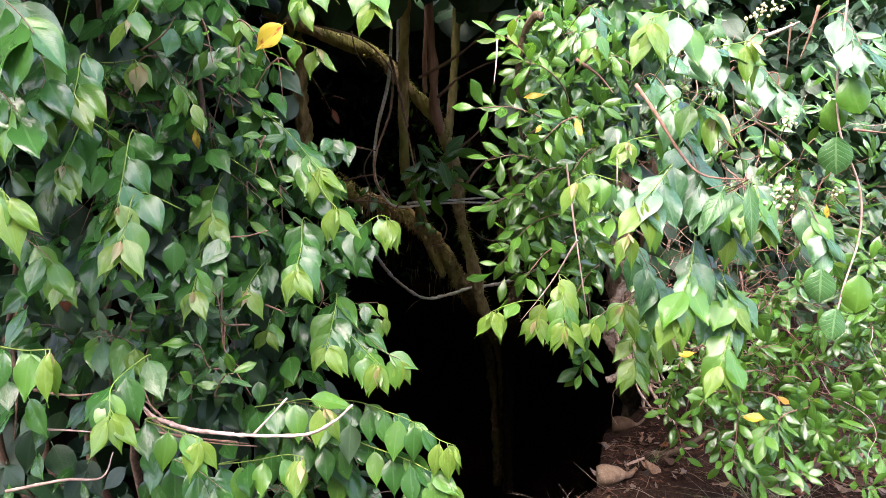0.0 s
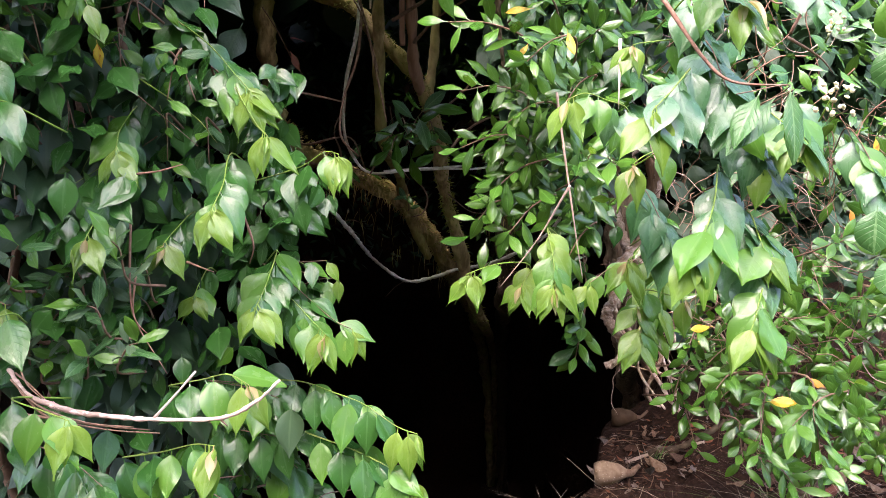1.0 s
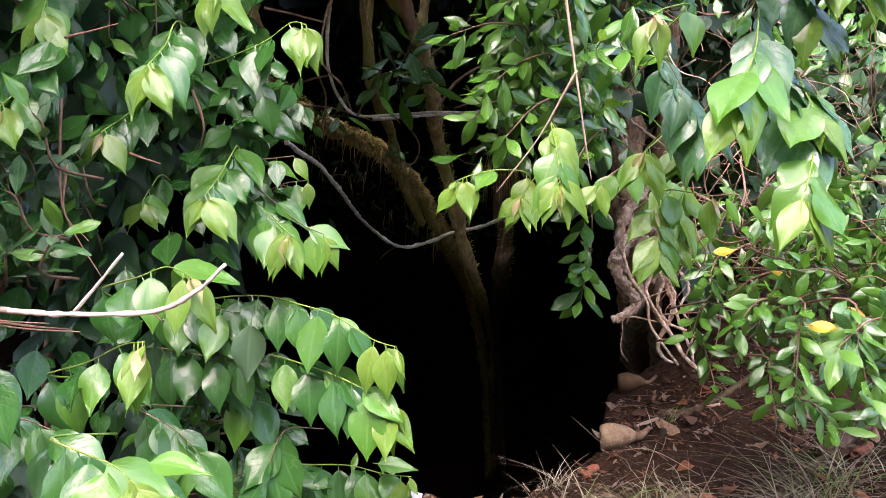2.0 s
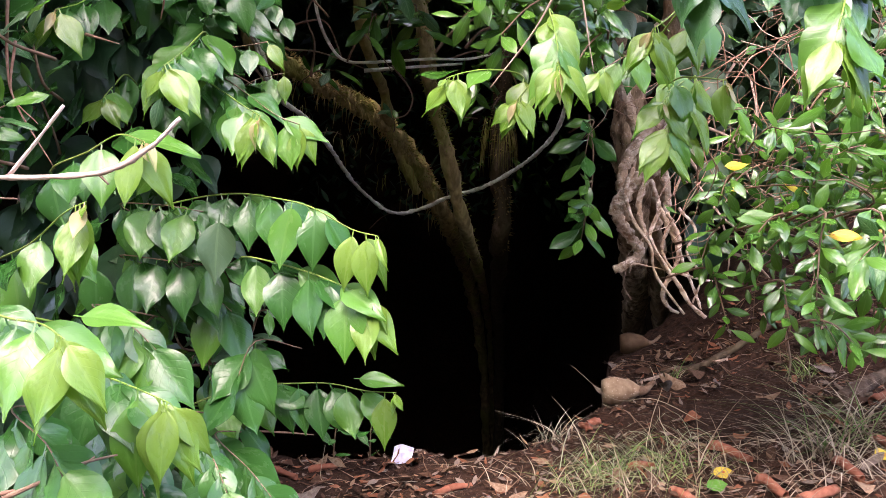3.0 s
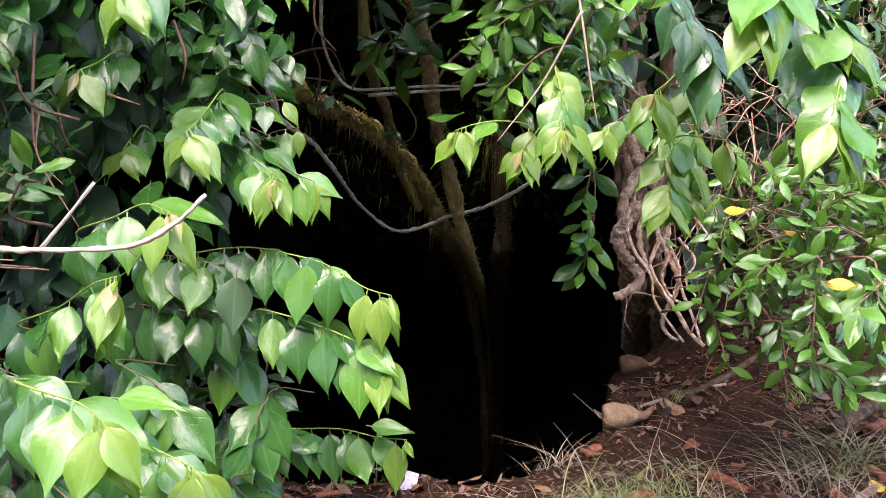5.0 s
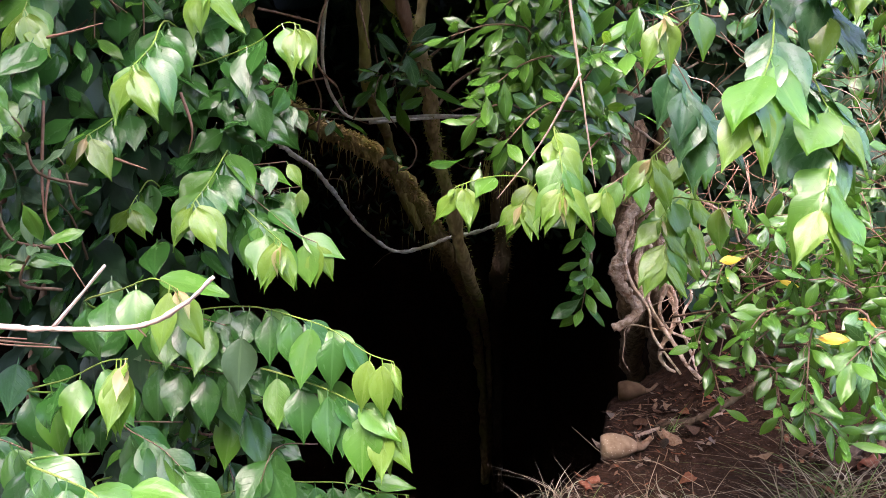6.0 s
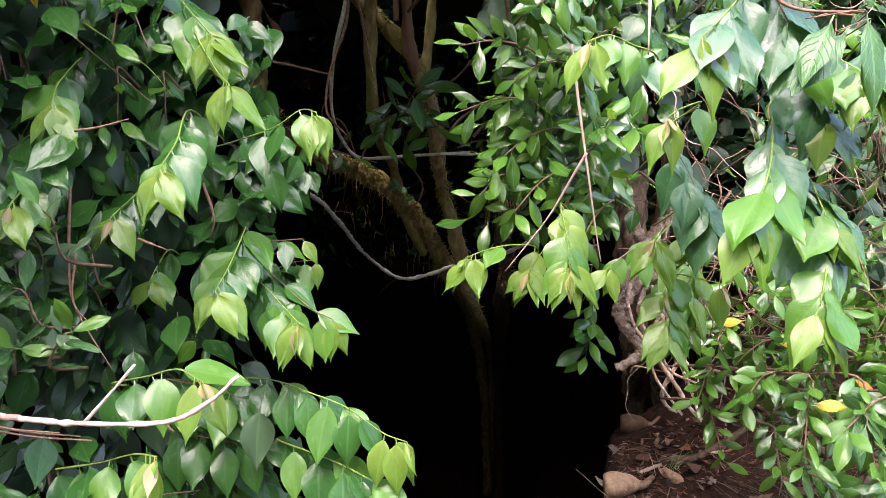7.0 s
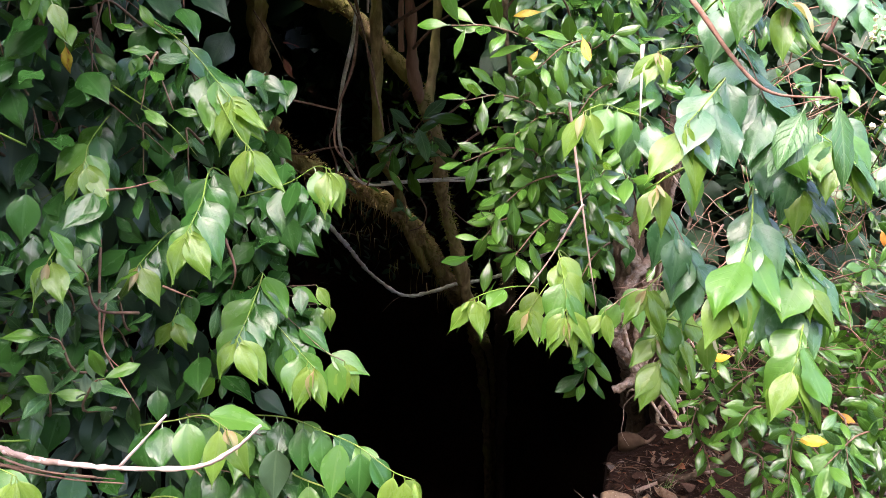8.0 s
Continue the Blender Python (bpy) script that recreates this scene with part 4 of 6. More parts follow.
low_shrub = thing("broad_leaved_shrub", (-0.55, 2.3, -0.05), "low broad-leaved shrub with drooping lime-tipped shoots near the ground", "shrub", group="broad-leaved shrubs")
shoot(low_shrub, [(-0.451, 1.75, 0.869), (-0.372, 1.7, 0.897), (-0.311, 1.66, 0.92), (-0.265, 1.628, 0.911)], 9, 0.088, 4)
shoot(low_shrub, [(-0.545, 1.74, 0.727), (-0.439, 1.66, 0.772), (-0.351, 1.58, 0.82), (-0.298, 1.53, 0.838)], 10, 0.092, 5)
shoot(low_shrub, [(-0.401, 2.0, 0.79), (-0.316, 1.95, 0.816), (-0.224, 1.9, 0.829), (-0.148, 1.84, 0.826), (-0.079, 1.8, 0.814), (-0.013, 1.76, 0.784), (0.03, 1.74, 0.775)], 22, 0.092, 5)
shoot(low_shrub, [(-0.202, 1.86, 0.728), (-0.1, 1.8, 0.717), (-0.025, 1.76, 0.697), (0.023, 1.74, 0.679)], 15, 0.092, 5)
shoot(low_shrub, [(-0.416, 1.5, 0.715), (-0.349, 1.45, 0.714), (-0.291, 1.4, 0.72), (-0.248, 1.36, 0.714)], 11, 0.095, 5)
shoot(low_shrub, [(-0.403, 1.65, 0.612), (-0.271, 1.54, 0.614), (-0.194, 1.487, 0.606)], 13, 0.098, 5)
shoot(low_shrub, [(-0.335, 1.98, 0.436), (-0.224, 1.95, 0.482), (-0.147, 1.92, 0.495), (-0.071, 1.905, 0.5), (-0.006, 1.88, 0.495), (0.048, 1.86, 0.498)], 14, 0.085, 3)
shoot(low_shrub, [(-0.362, 1.52, 0.526), (-0.298, 1.46, 0.523), (-0.255, 1.42, 0.514)], 10, 0.09, 4)
shoot(low_shrub, [(-0.307, 1.6, 0.418), (-0.228, 1.55, 0.43), (-0.182, 1.52, 0.448)], 7, 0.09, 2)
shoot(low_shrub, [(-0.293, 1.78, 0.49), (-0.217, 1.7, 0.457), (-0.182, 1.66, 0.415)], 11, 0.095, 0)
shoot(low_shrub, [(-0.252, 1.84, 0.433), (-0.182, 1.78, 0.399), (-0.138, 1.74, 0.371)], 11, 0.095, 0)
shoot(low_shrub, [(-0.325, 1.62, 0.527), (-0.267, 1.55, 0.507), (-0.234, 1.5, 0.485)], 10, 0.095, 0)
shoot(low_shrub, [(-0.386, 1.5, 0.595), (-0.316, 1.44, 0.576), (-0.289, 1.42, 0.545)], 9, 0.095, 0)
shoot(low_shrub, [(-0.45, 1.98, 0.805), (-0.352, 1.93, 0.807), (-0.27, 1.88, 0.8)], 9, 0.095, 0)
shoot(low_shrub, [(-0.442, 1.95, 0.718), (-0.326, 1.9, 0.714), (-0.227, 1.88, 0.707)], 9, 0.095, 0)
shoot(low_shrub, [(-0.327, 2.15, 0.64), (-0.298, 2.1, 0.569), (-0.24, 2.06, 0.522)], 7, 0.09, 0)
shoot(low_shrub, [(-0.324, 2.05, 0.491), (-0.29, 2.0, 0.44), (-0.241, 1.97, 0.407)], 7, 0.09, 0)
shoot(low_shrub, [(-0.837, 1.35, 1.133), (-0.718, 1.25, 1.15), (-0.627, 1.17, 1.174)], 8, 0.08, 4)
shoot(low_shrub, [(-0.607, 1.5, 1.068), (-0.626, 1.38, 1.047), (-0.605, 1.314, 1.01)], 10, 0.088, 4)
shoot(low_shrub, [(-0.661, 1.6, 0.826), (-0.525, 1.5, 0.827), (-0.451, 1.45, 0.805)], 9, 0.095, 0)
shoot(low_shrub, [(-0.572, 1.62, 0.715), (-0.476, 1.57, 0.709), (-0.415, 1.55, 0.691)], 9, 0.095, 0)
shoot(low_shrub, [(-0.401, 1.75, 0.67), (-0.325, 1.7, 0.65), (-0.281, 1.68, 0.618)], 9, 0.095, 0)
shoot(low_shrub, [(-0.639, 1.55, 0.913), (-0.528, 1.45, 0.925), (-0.48, 1.42, 0.923)], 6, 0.085, 3)
shoot(low_shrub, [(-0.182, 1.850, 0.589), (-0.207, 1.800, 0.522)], 6, 0.094, 0)
shoot(low_shrub, [(-0.392, 1.750, 0.500), (-0.331, 1.680, 0.465)], 8, 0.099, 0)
shoot(low_shrub, [(-0.372, 2.000, 0.703), (-0.240, 1.920, 0.624)], 9, 0.105, 0)


# ---- overhanging branch of the same kind, across the hollow ----
right_shrub = thing("overhanging_shrub", (1.25, 2.6, 0.2), "overhanging shrub with hanging clusters of bright green leaves", "shrub")
right_edge = [(0.276, 2.200, 2.142), (0.271, 2.250, 1.877), (0.243, 2.250, 1.588), (0.264, 2.250, 1.288), (0.50, 2.200, 1.125), (0.72, 2.200, 0.988), (0.84, 2.250, 0.834), (0.88, 2.300, 0.596)]


def right_floor(x):
    return max(0.42, 0.80 - 0.12 * abs(x - 1.0))


def right_mass(n, size, behind, low=0.0):
    for i in range(n):
        z = rng.uniform(0.55, 2.1)
        x = edge_at(right_edge, z) + behind * 0.05 + abs(rng.gauss(0, 0.5))
        if 0.66 < x < 1.2 and 0.80 < z < 1.25 and rng.random() < 0.65:
            continue
        if 0.5 < x < 0.85 and 1.05 < z < 1.5 and rng.random() < 0.8:
            continue
        if z < right_floor(x) + low or (x > 0.75 and rng.random() < 0.75):
            continue
        front = 2.26 + 0.16 * ease(0.7, 1.0, x) * ease(0.9, 1.3, z) - 0.12 * ease(0.7, 1.0, x) * ease(1.2, 0.8, z) + behind
        p = (x, front + abs(rng.gauss(0, 0.12)), z)
        yield hanging(p, size)


joined_leaves("foliage", right_shrub, "broad", "mature", right_mass(520, 0.080, 0.03, 0.3), "dark green inner leaves")
joined_leaves("foliage", right_shrub, "small", "small", right_mass(700, 0.052, 0.10))
joined_leaves("foliage", right_shrub, "lance", "mid", right_mass(170, 0.070, 0.05))
# Back layer, with inner shade put into the leaf colour.
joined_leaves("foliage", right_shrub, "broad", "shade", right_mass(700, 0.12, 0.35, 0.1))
def tangle(shrub, n, lo, hi, steps, r, materials):
    """Thin bare twigs that wander as they hang."""
    for i in range(n):
        p = Vector([rng.uniform(u, v) for u, v in zip(lo, hi)])
        d = Vector((rng.uniform(-1, 1), rng.uniform(-0.4, 0.2), rng.uniform(-1, 0.1)))
        line = [p]
        for k in range(rng.randrange(*steps)):
            d = (d + jitter(0.75) + Vector((0, 0, -0.12))).normalized()
            line.append(line[-1] + d * rng.uniform(0.03, 0.07))
        part("twig", tube(line, r * rng.uniform(0.6, 1.4), r * 0.35, 5, 4), rng.choice(materials), shrub)


tangle(right_shrub, 90, (0.95, 2.05, 0.6), (1.9, 2.6, 1.6), (3, 8), 0.0014, (TWIG, TWIG_PALE, TWIG_RED))
tangle(right_shrub, 120, (0.72, 2.15, 0.75), (1.45, 2.75, 1.5), (4, 10), 0.0013, (TWIG_PALE, TWIG, TWIG, TWIG_RED))

tangle(right_shrub, 45, (0.66, 2.1, 0.85), (1.08, 2.6, 1.22), (4, 9), 0.0013, (TWIG, TWIG, TWIG_RED))

tangle(right_shrub, 45, (0.55, 2.3, 1.40), (1.05, 2.8, 1.90), (4, 9), 0.0022, (TWIG_PALE, TWIG, TWIG_RED))
joined_leaves("foliage", right_shrub, "small", "small", (hanging((rng.uniform(0.55, 0.95), rng.uniform(2.4, 2.9), rng.uniform(1.45, 1.95)), 0.06) for i in range(150)))

shoot(right_shrub, [(0.436, 1.82, 1.401), (0.391, 1.8, 1.417), (0.346, 1.77, 1.428), (0.307, 1.742, 1.415)], 8, 0.085, 4, "fresh")
shoot(right_shrub, [(0.503, 1.8, 1.326), (0.449, 1.73, 1.313), (0.42, 1.7, 1.298)], 5, 0.085, 4, "fresh")
shoot(right_shrub, [(0.559, 1.66, 1.298), (0.527, 1.58, 1.239), (0.496, 1.53, 1.194), (0.476, 1.51, 1.165)], 11, 0.092, 4, "fresh")
shoot(right_shrub, [(0.68, 1.7, 1.163), (0.635, 1.62, 1.101), (0.605, 1.57, 1.063), (0.594, 1.558, 1.037)], 10, 0.09, 4, "fresh")
shoot(right_shrub, [(0.631, 1.7, 1.214), (0.634, 1.65, 1.174), (0.635, 1.62, 1.145)], 7, 0.088, 3, "fresh")
shoot(right_shrub, [(0.285, 2.15, 1.046), (0.224, 2.1, 1.055), (0.173, 2.07, 1.048), (0.133, 2.05, 1.035)], 8, 0.082, 6, "young")
shoot(right_shrub, [(0.326, 2.17, 1.057), (0.291, 2.14, 1.025), (0.27, 2.12, 0.998)], 8, 0.08, 7, "young")
shoot(right_shrub, [(0.313, 2.0, 1.149), (0.317, 1.94, 1.09), (0.317, 1.9, 1.031)], 12, 0.085, 7, "young")
shoot(right_shrub, [(0.542, 2.02, 1.054), (0.518, 1.95, 0.981), (0.5, 1.91, 0.92)], 10, 0.085, 8, "young")
shoot(right_shrub, [(0.585, 2.04, 1.034), (0.533, 1.98, 1.012), (0.5, 1.94, 0.983)], 9, 0.085, 6, "young")
shoot(right_shrub, [(0.532, 1.95, 1.147), (0.49, 1.9, 1.114), (0.462, 1.88, 1.095)], 7, 0.09, 6, "young")
shoot(right_shrub, [(0.571, 1.95, 1.129), (0.547, 1.92, 1.114), (0.527, 1.9, 1.103)], 6, 0.08, 5, "young")
shoot(right_shrub, [(0.518, 1.95, 1.02), (0.549, 1.9, 1.021), (0.586, 1.88, 1.015)], 4, 0.075, 3, "young")
shoot(right_shrub, [(0.527, 2.02, 1.076), (0.455, 1.97, 1.069), (0.394, 1.93, 1.038)], 6, 0.08, 2, "mid")
shoot(right_shrub, [(0.573, 2.0, 1.034), (0.552, 1.96, 0.982), (0.538, 1.94, 0.933)], 8, 0.08, 4, "young")
shoot(right_shrub, [(0.484, 1.6, 1.457), (0.431, 1.53, 1.413), (0.4, 1.507, 1.386)], 9, 0.092, 4, "fresh")
shoot(right_shrub, [(0.642, 1.72, 1.402), (0.665, 1.67, 1.377), (0.683, 1.64, 1.356)], 9, 0.09, 4, "fresh")
shoot(right_shrub, [(0.628, 1.75, 1.378), (0.637, 1.7, 1.336), (0.648, 1.68, 1.299)], 7, 0.095, 2, "fresh")
shoot(right_shrub, [(0.515, 1.55, 1.705), (0.438, 1.47, 1.746), (0.377, 1.42, 1.723)], 8, 0.098, 4, "fresh")
shoot(right_shrub, [(0.481, 1.62, 1.686), (0.556, 1.6, 1.695), (0.629, 1.58, 1.707)], 9, 0.085, 4, "fresh")
shoot(right_shrub, [(0.506, 1.65, 1.595), (0.532, 1.6, 1.58), (0.561, 1.58, 1.562)], 7, 0.085, 4, "fresh")
shoot(right_shrub, [(0.514, 1.75, 1.517), (0.436, 1.7, 1.511), (0.407, 1.68, 1.504)], 6, 0.06, 5, "fresh")
shoot(right_shrub, [(0.701, 1.7, 1.41), (0.695, 1.66, 1.381), (0.692, 1.64, 1.352)], 7, 0.085, 3, "fresh")
shoot(right_shrub, [(0.483, 1.8, 1.661), (0.515, 1.72, 1.592), (0.531, 1.7, 1.517)], 9, 0.09, 0, "fresh")
shoot(right_shrub, [(0.531, 1.7, 1.517), (0.545, 1.62, 1.444), (0.559, 1.6, 1.385)], 10, 0.095, 0, "fresh")
shoot(right_shrub, [(0.47, 1.85, 1.255), (0.501, 1.8, 1.193), (0.525, 1.78, 1.128)], 8, 0.09, 0, "fresh")
shoot(right_shrub, [(0.594, 1.72, 1.26), (0.615, 1.66, 1.178), (0.623, 1.62, 1.11)], 10, 0.095, 0, "fresh")
shoot(right_shrub, [(0.882, 1.85, 1.367), (0.904, 1.8, 1.303), (0.911, 1.78, 1.251)], 8, 0.085, 0, "fresh")
shoot(right_shrub, [(0.352, 1.9, 1.832), (0.371, 1.85, 1.784), (0.355, 1.83, 1.729)], 7, 0.075, 2, "fresh")
shoot(right_shrub, [(0.767, 1.920, 1.700), (0.839, 1.850, 1.606)], 8, 0.085, 0, "fresh")
shoot(right_shrub, [(0.908, 1.800, 1.802), (0.937, 1.720, 1.703)], 8, 0.085, 0, "fresh")

# ---- small-leaved glossy shrub ----
small_shrub = thing("small_leaved_shrub", (0.95, 2.7, 0.2), "small-leaved glossy evergreen shrub with a few yellow leaves", "shrub")
sprig(small_shrub, (0.271, 2.080, 1.559), (0.089, 1.980, 1.589), 12, 0.071)
sprig(small_shrub, (0.282, 2.150, 1.442), (0.118, 2.080, 1.452), 13, 0.064)
sprig(small_shrub, (0.240, 2.100, 1.703), (0.138, 2.020, 1.782), 9, 0.058, tones=("mid", "young"))
sprig(small_shrub, (0.288, 2.180, 1.344), (0.123, 2.100, 1.326), 12, 0.064)
sprig(small_shrub, (0.330, 2.080, 1.642), (0.216, 2.020, 1.710), 12, 0.064)
sprig(small_shrub, (0.373, 2.050, 1.565), (0.255, 1.950, 1.505), 14, 0.062)
sprig(small_shrub, (0.346, 2.150, 1.426), (0.227, 2.080, 1.382), 13, 0.062)
sprig(small_shrub, (0.338, 2.180, 1.295), (0.194, 2.120, 1.220), 13, 0.064)
sprig(small_shrub, (0.359, 2.200, 1.209), (0.236, 2.120, 1.122), 13, 0.062)
sprig(small_shrub, (0.461, 2.200, 1.142), (0.367, 2.120, 1.040), 12, 0.059)
sprig(small_shrub, (0.243, 2.200, 1.192), (0.163, 2.120, 1.155), 9, 0.064)
sprig(small_shrub, (0.435, 2.120, 1.490), (0.346, 2.050, 1.414), 12, 0.062)
sprig(small_shrub, (0.413, 2.050, 1.757), (0.311, 1.980, 1.776), 11, 0.062)
sprig(small_shrub, (0.212, 2.150, 1.845), (0.178, 2.100, 1.748), 9, 0.064)
sprig(small_shrub, (0.526, 2.660, 0.987), (0.499, 2.640, 0.855), 10, 0.105, reach=0.1, tones=("small", "mature"))
sprig(small_shrub, (0.526, 2.660, 0.825), (0.487, 2.640, 0.758), 6, 0.085, reach=0)
sprig(small_shrub, (0.526, 2.660, 0.780), (0.497, 2.640, 0.658), 12, 0.108, reach=0, tones=("small", "mature"))
part("twig", tube([(0.518, 2.680, 1.003), (0.531, 2.670, 0.899), (0.524, 2.660, 0.780), (0.505, 2.650, 0.697)], 0.003, 0.0015, 5, 4), TWIG, small_shrub)
sprig(small_shrub, (0.920, 2.350, 0.804), (0.764, 2.280, 0.734), 13, 0.071, tones=("small", "small", "small", "mid"))
sprig(small_shrub, (0.933, 2.200, 0.778), (0.785, 2.250, 0.643), 14, 0.071, tones=("small", "small", "small", "mid"))
sprig(small_shrub, (1.055, 2.250, 0.834), (1.230, 2.200, 0.805), 15, 0.080, tones=("small", "small", "small", "mid"))
sprig(small_shrub, (0.935, 2.050, 0.795), (0.933, 1.950, 0.621), 16, 0.080, tones=("small", "small", "small", "mid"))
sprig(small_shrub, (0.839, 2.050, 0.795), (0.805, 1.980, 0.632), 14, 0.075, tones=("small", "small", "small", "mid"))
sprig(small_shrub, (0.959, 2.300, 1.037), (0.876, 2.250, 0.923), 12, 0.067, tones=("small", "small", "small", "mid"))
sprig(small_shrub, (1.084, 2.300, 1.001), (0.968, 2.220, 0.913), 13, 0.067, tones=("small", "small", "small", "mid"))
sprig(small_shrub, (1.162, 2.300, 0.892), (1.060, 2.220, 0.807), 12, 0.067, tones=("small", "small", "small", "mid"))
sprig(small_shrub, (0.880, 2.350, 0.879), (0.734, 2.280, 0.807), 11, 0.064, tones=("small", "small", "small", "mid"))
sprig(small_shrub, (1.033, 2.050, 0.761), (0.866, 1.950, 0.718), 8, 0.091, tones=("veined", "mid"))
sprig(small_shrub, (0.782, 2.250, 0.915), (0.806, 2.150, 0.945), 13, 0.084, tones=("small", "small", "small", "mid"))
sprig(small_shrub, (0.893, 2.200, 0.834), (0.953, 2.150, 0.913), 13, 0.077, tones=("small", "small", "small", "mid"))
sprig(small_shrub, (0.827, 2.150, 0.778), (0.730, 2.100, 0.726), 13, 0.075, tones=("small", "small", "small", "mid"))
sprig(small_shrub, (0.756, 2.350, 0.729), (0.703, 2.300, 0.657), 12, 0.071, tones=("small", "small", "small", "mid"))
sprig(small_shrub, (0.734, 2.350, 0.638), (0.773, 2.300, 0.505), 13, 0.067, tones=("small", "small", "small", "mid"))
sprig(small_shrub, (0.995, 2.150, 0.801), (0.854, 2.100, 0.846), 12, 0.077, tones=("small", "small", "small", "mid"))
sprig(small_shrub, (0.768, 2.300, 0.856), (0.716, 2.250, 0.785), 12, 0.071, tones=("small", "small", "small", "mid"))
sprig(small_shrub, (0.888, 2.150, 0.699), (0.938, 2.050, 0.646), 12, 0.077, tones=("small", "small", "small", "mid"))
sprig(small_shrub, (0.835, 2.200, 0.634), (0.827, 2.120, 0.543), 13, 0.067, tones=("small", "small", "small", "mid"))
sprig(small_shrub, (0.860, 2.100, 0.570), (0.919, 2.020, 0.522), 14, 0.080, tones=("small", "small", "small", "mid"))
sprig(small_shrub, (0.819, 2.350, 0.981), (0.753, 2.300, 0.905), 12, 0.064, tones=("small", "small", "small", "mid"))
sprig(small_shrub, (0.983, 2.300, 0.978), (1.026, 2.250, 0.998), 12, 0.071, tones=("small", "small", "small", "mid"))



def clumps(n, each, lo, hi, size, wide=0.05):
    """Leaf bunches scattered through a box."""
    for i in range(n):
        c = Vector([rng.uniform(a, b) for a, b in zip(lo, hi)])
        if 0.66 < c.x < 1.2 and 0.80 < c.z < 1.25 and rng.random() < 0.75:
            continue
        d = Vector((rng.uniform(-1, 1), -0.6, rng.uniform(-0.8, 0.6)))
        for k in range(each):
            p = c + Vector((rng.gauss(0, wide), rng.gauss(0, wide), rng.gauss(0, wide)))
            yield leaf_pose(p, d + (p - c) * 12 + jitter(0.5), Vector((0, -0.5, 0.85)) + jitter(0.7), size * rng.uniform(0.6, 1.2), rng.uniform(0.9, 1.15))


def above_soil(poses):
    for m in poses:
        x, y, z = m.translation
        if z > 0.44 + 0.10 * ease(1.0, 1.6, x) + 0.16 * ease(1.0, 0.8, x):
            yield m


joined_leaves("foliage", small_shrub, "small", "small", above_soil(clumps(60, 11, (0.82, 2.3, 0.5), (2.0, 2.6, 1.2), 0.060)), "small glossy inner leaves")
joined_leaves("foliage", small_shrub, "small", "mid", above_soil(clumps(8, 9, (0.85, 2.2, 0.5), (1.9, 2.45, 1.2), 0.050)))
joined_leaves("foliage", small_shrub, "small", "small", above_soil(clumps(16, 9, (0.80, 2.1, 0.55), (1.7, 2.4, 1.15), 0.060)))
joined_leaves("foliage", small_shrub, "small", "small", clumps(22, 8, (0.24, 2.2, 1.10), (0.50, 2.42, 1.85), 0.075, 0.05))
joined_leaves("foliage", small_shrub, "small", "small", clumps(40, 13, (0.95, 2.15, 1.1), (1.9, 2.4, 1.8), 0.064))


def rosettes(shrub, n, lo, hi, size, keep):
    """Whorled twig ends through a box, where keep allows."""
    made = 0
    while made < n:
        p = Vector([rng.uniform(a, b) for a, b in zip(lo, hi)])
        if not keep(p):
            continue
        rosette(shrub, p, (rng.uniform(-0.7, 0.7), -0.7, rng.uniform(-0.5, 0.75)), rng.randrange(8, 12), size * rng.uniform(0.85, 1.2))
        made += 1


def beside_slope(p):
    soil = 0.50 + 0.08 * ease(1.0, 1.6, p.x) + 0.16 * ease(1.0, 0.8, p.x)
    hollow = 0.72 < p.x < 1.12 and 0.85 < p.z < 1.3
    return p.z > soil and not (hollow and rng.random() < 0.7)


rosettes(small_shrub, 70, (0.80, 1.98, 0.48), (1.45, 2.35, 1.15), 0.052, beside_slope)
rosettes(small_shrub, 36, (1.15, 1.95, 0.55), (1.75, 2.35, 1.5), 0.056, beside_slope)
rosettes(small_shrub, 22, (0.20, 2.06, 1.10), (0.46, 2.25, 1.85), 0.068, lambda p: True)


# ---- bare twigs, odd coloured leaves and flowers of the shrubs ----
def bare(shrub, points, r, material, label=""):
    return part("twig", tube(points, r, r * 0.3, 6, 6, 0.15, lumps=40), material, shrub, label)


def single(shrub, at, tone, size, along=(0.2, -0.3, -1), face=(0, -1, 0.6), shape="broad", label=""):
    return leaf(shrub, shape, tone, leaf_pose(at, Vector(along) + jitter(0.1), Vector(face) + jitter(0.15), size), label)


for i in range(30):
    p = Vector((rng.uniform(-0.95, -0.52), rng.uniform(1.85, 2.15), rng.uniform(1.30, 1.85)))
    q = p + Vector((rng.uniform(-0.2, 0.2), rng.uniform(-0.1, 0.05), rng.uniform(-0.25, 0.05)))
    bare(left_shrub, [p, p.lerp(q, 0.5) + jitter(0.03), q], rng.uniform(0.001, 0.002), rng.choice((TWIG, TWIG_RED, TWIG_GREEN)))
for i in range(28):
    p = Vector((rng.uniform(-0.9, -0.35), rng.uniform(1.8, 2.0), rng.uniform(1.35, 1.8)))
    sprig(left_shrub, p, p + Vector((rng.uniform(-0.08, 0.08), -0.03, -0.10)), 5, 0.055, tones=("mid", "veined", "mature"), shape="lance", reach=0.1)
bare(left_shrub, [(-0.553, 1.860, 1.183), (-0.554, 1.840, 1.043), (-0.540, 1.830, 0.973), (-0.480, 1.820, 0.871)], 0.003, TWIG_RED, "reddish hanging twig")
bare(left_shrub, [(-0.545, 1.850, 1.070), (-0.545, 1.830, 0.988), (-0.502, 1.820, 0.940)], 0.0025, TWIG_RED)
bare(left_shrub, [(-0.617, 1.920, 1.700), (-0.536, 1.900, 1.643), (-0.441, 1.900, 1.568)], 0.003, TWIG_RED)
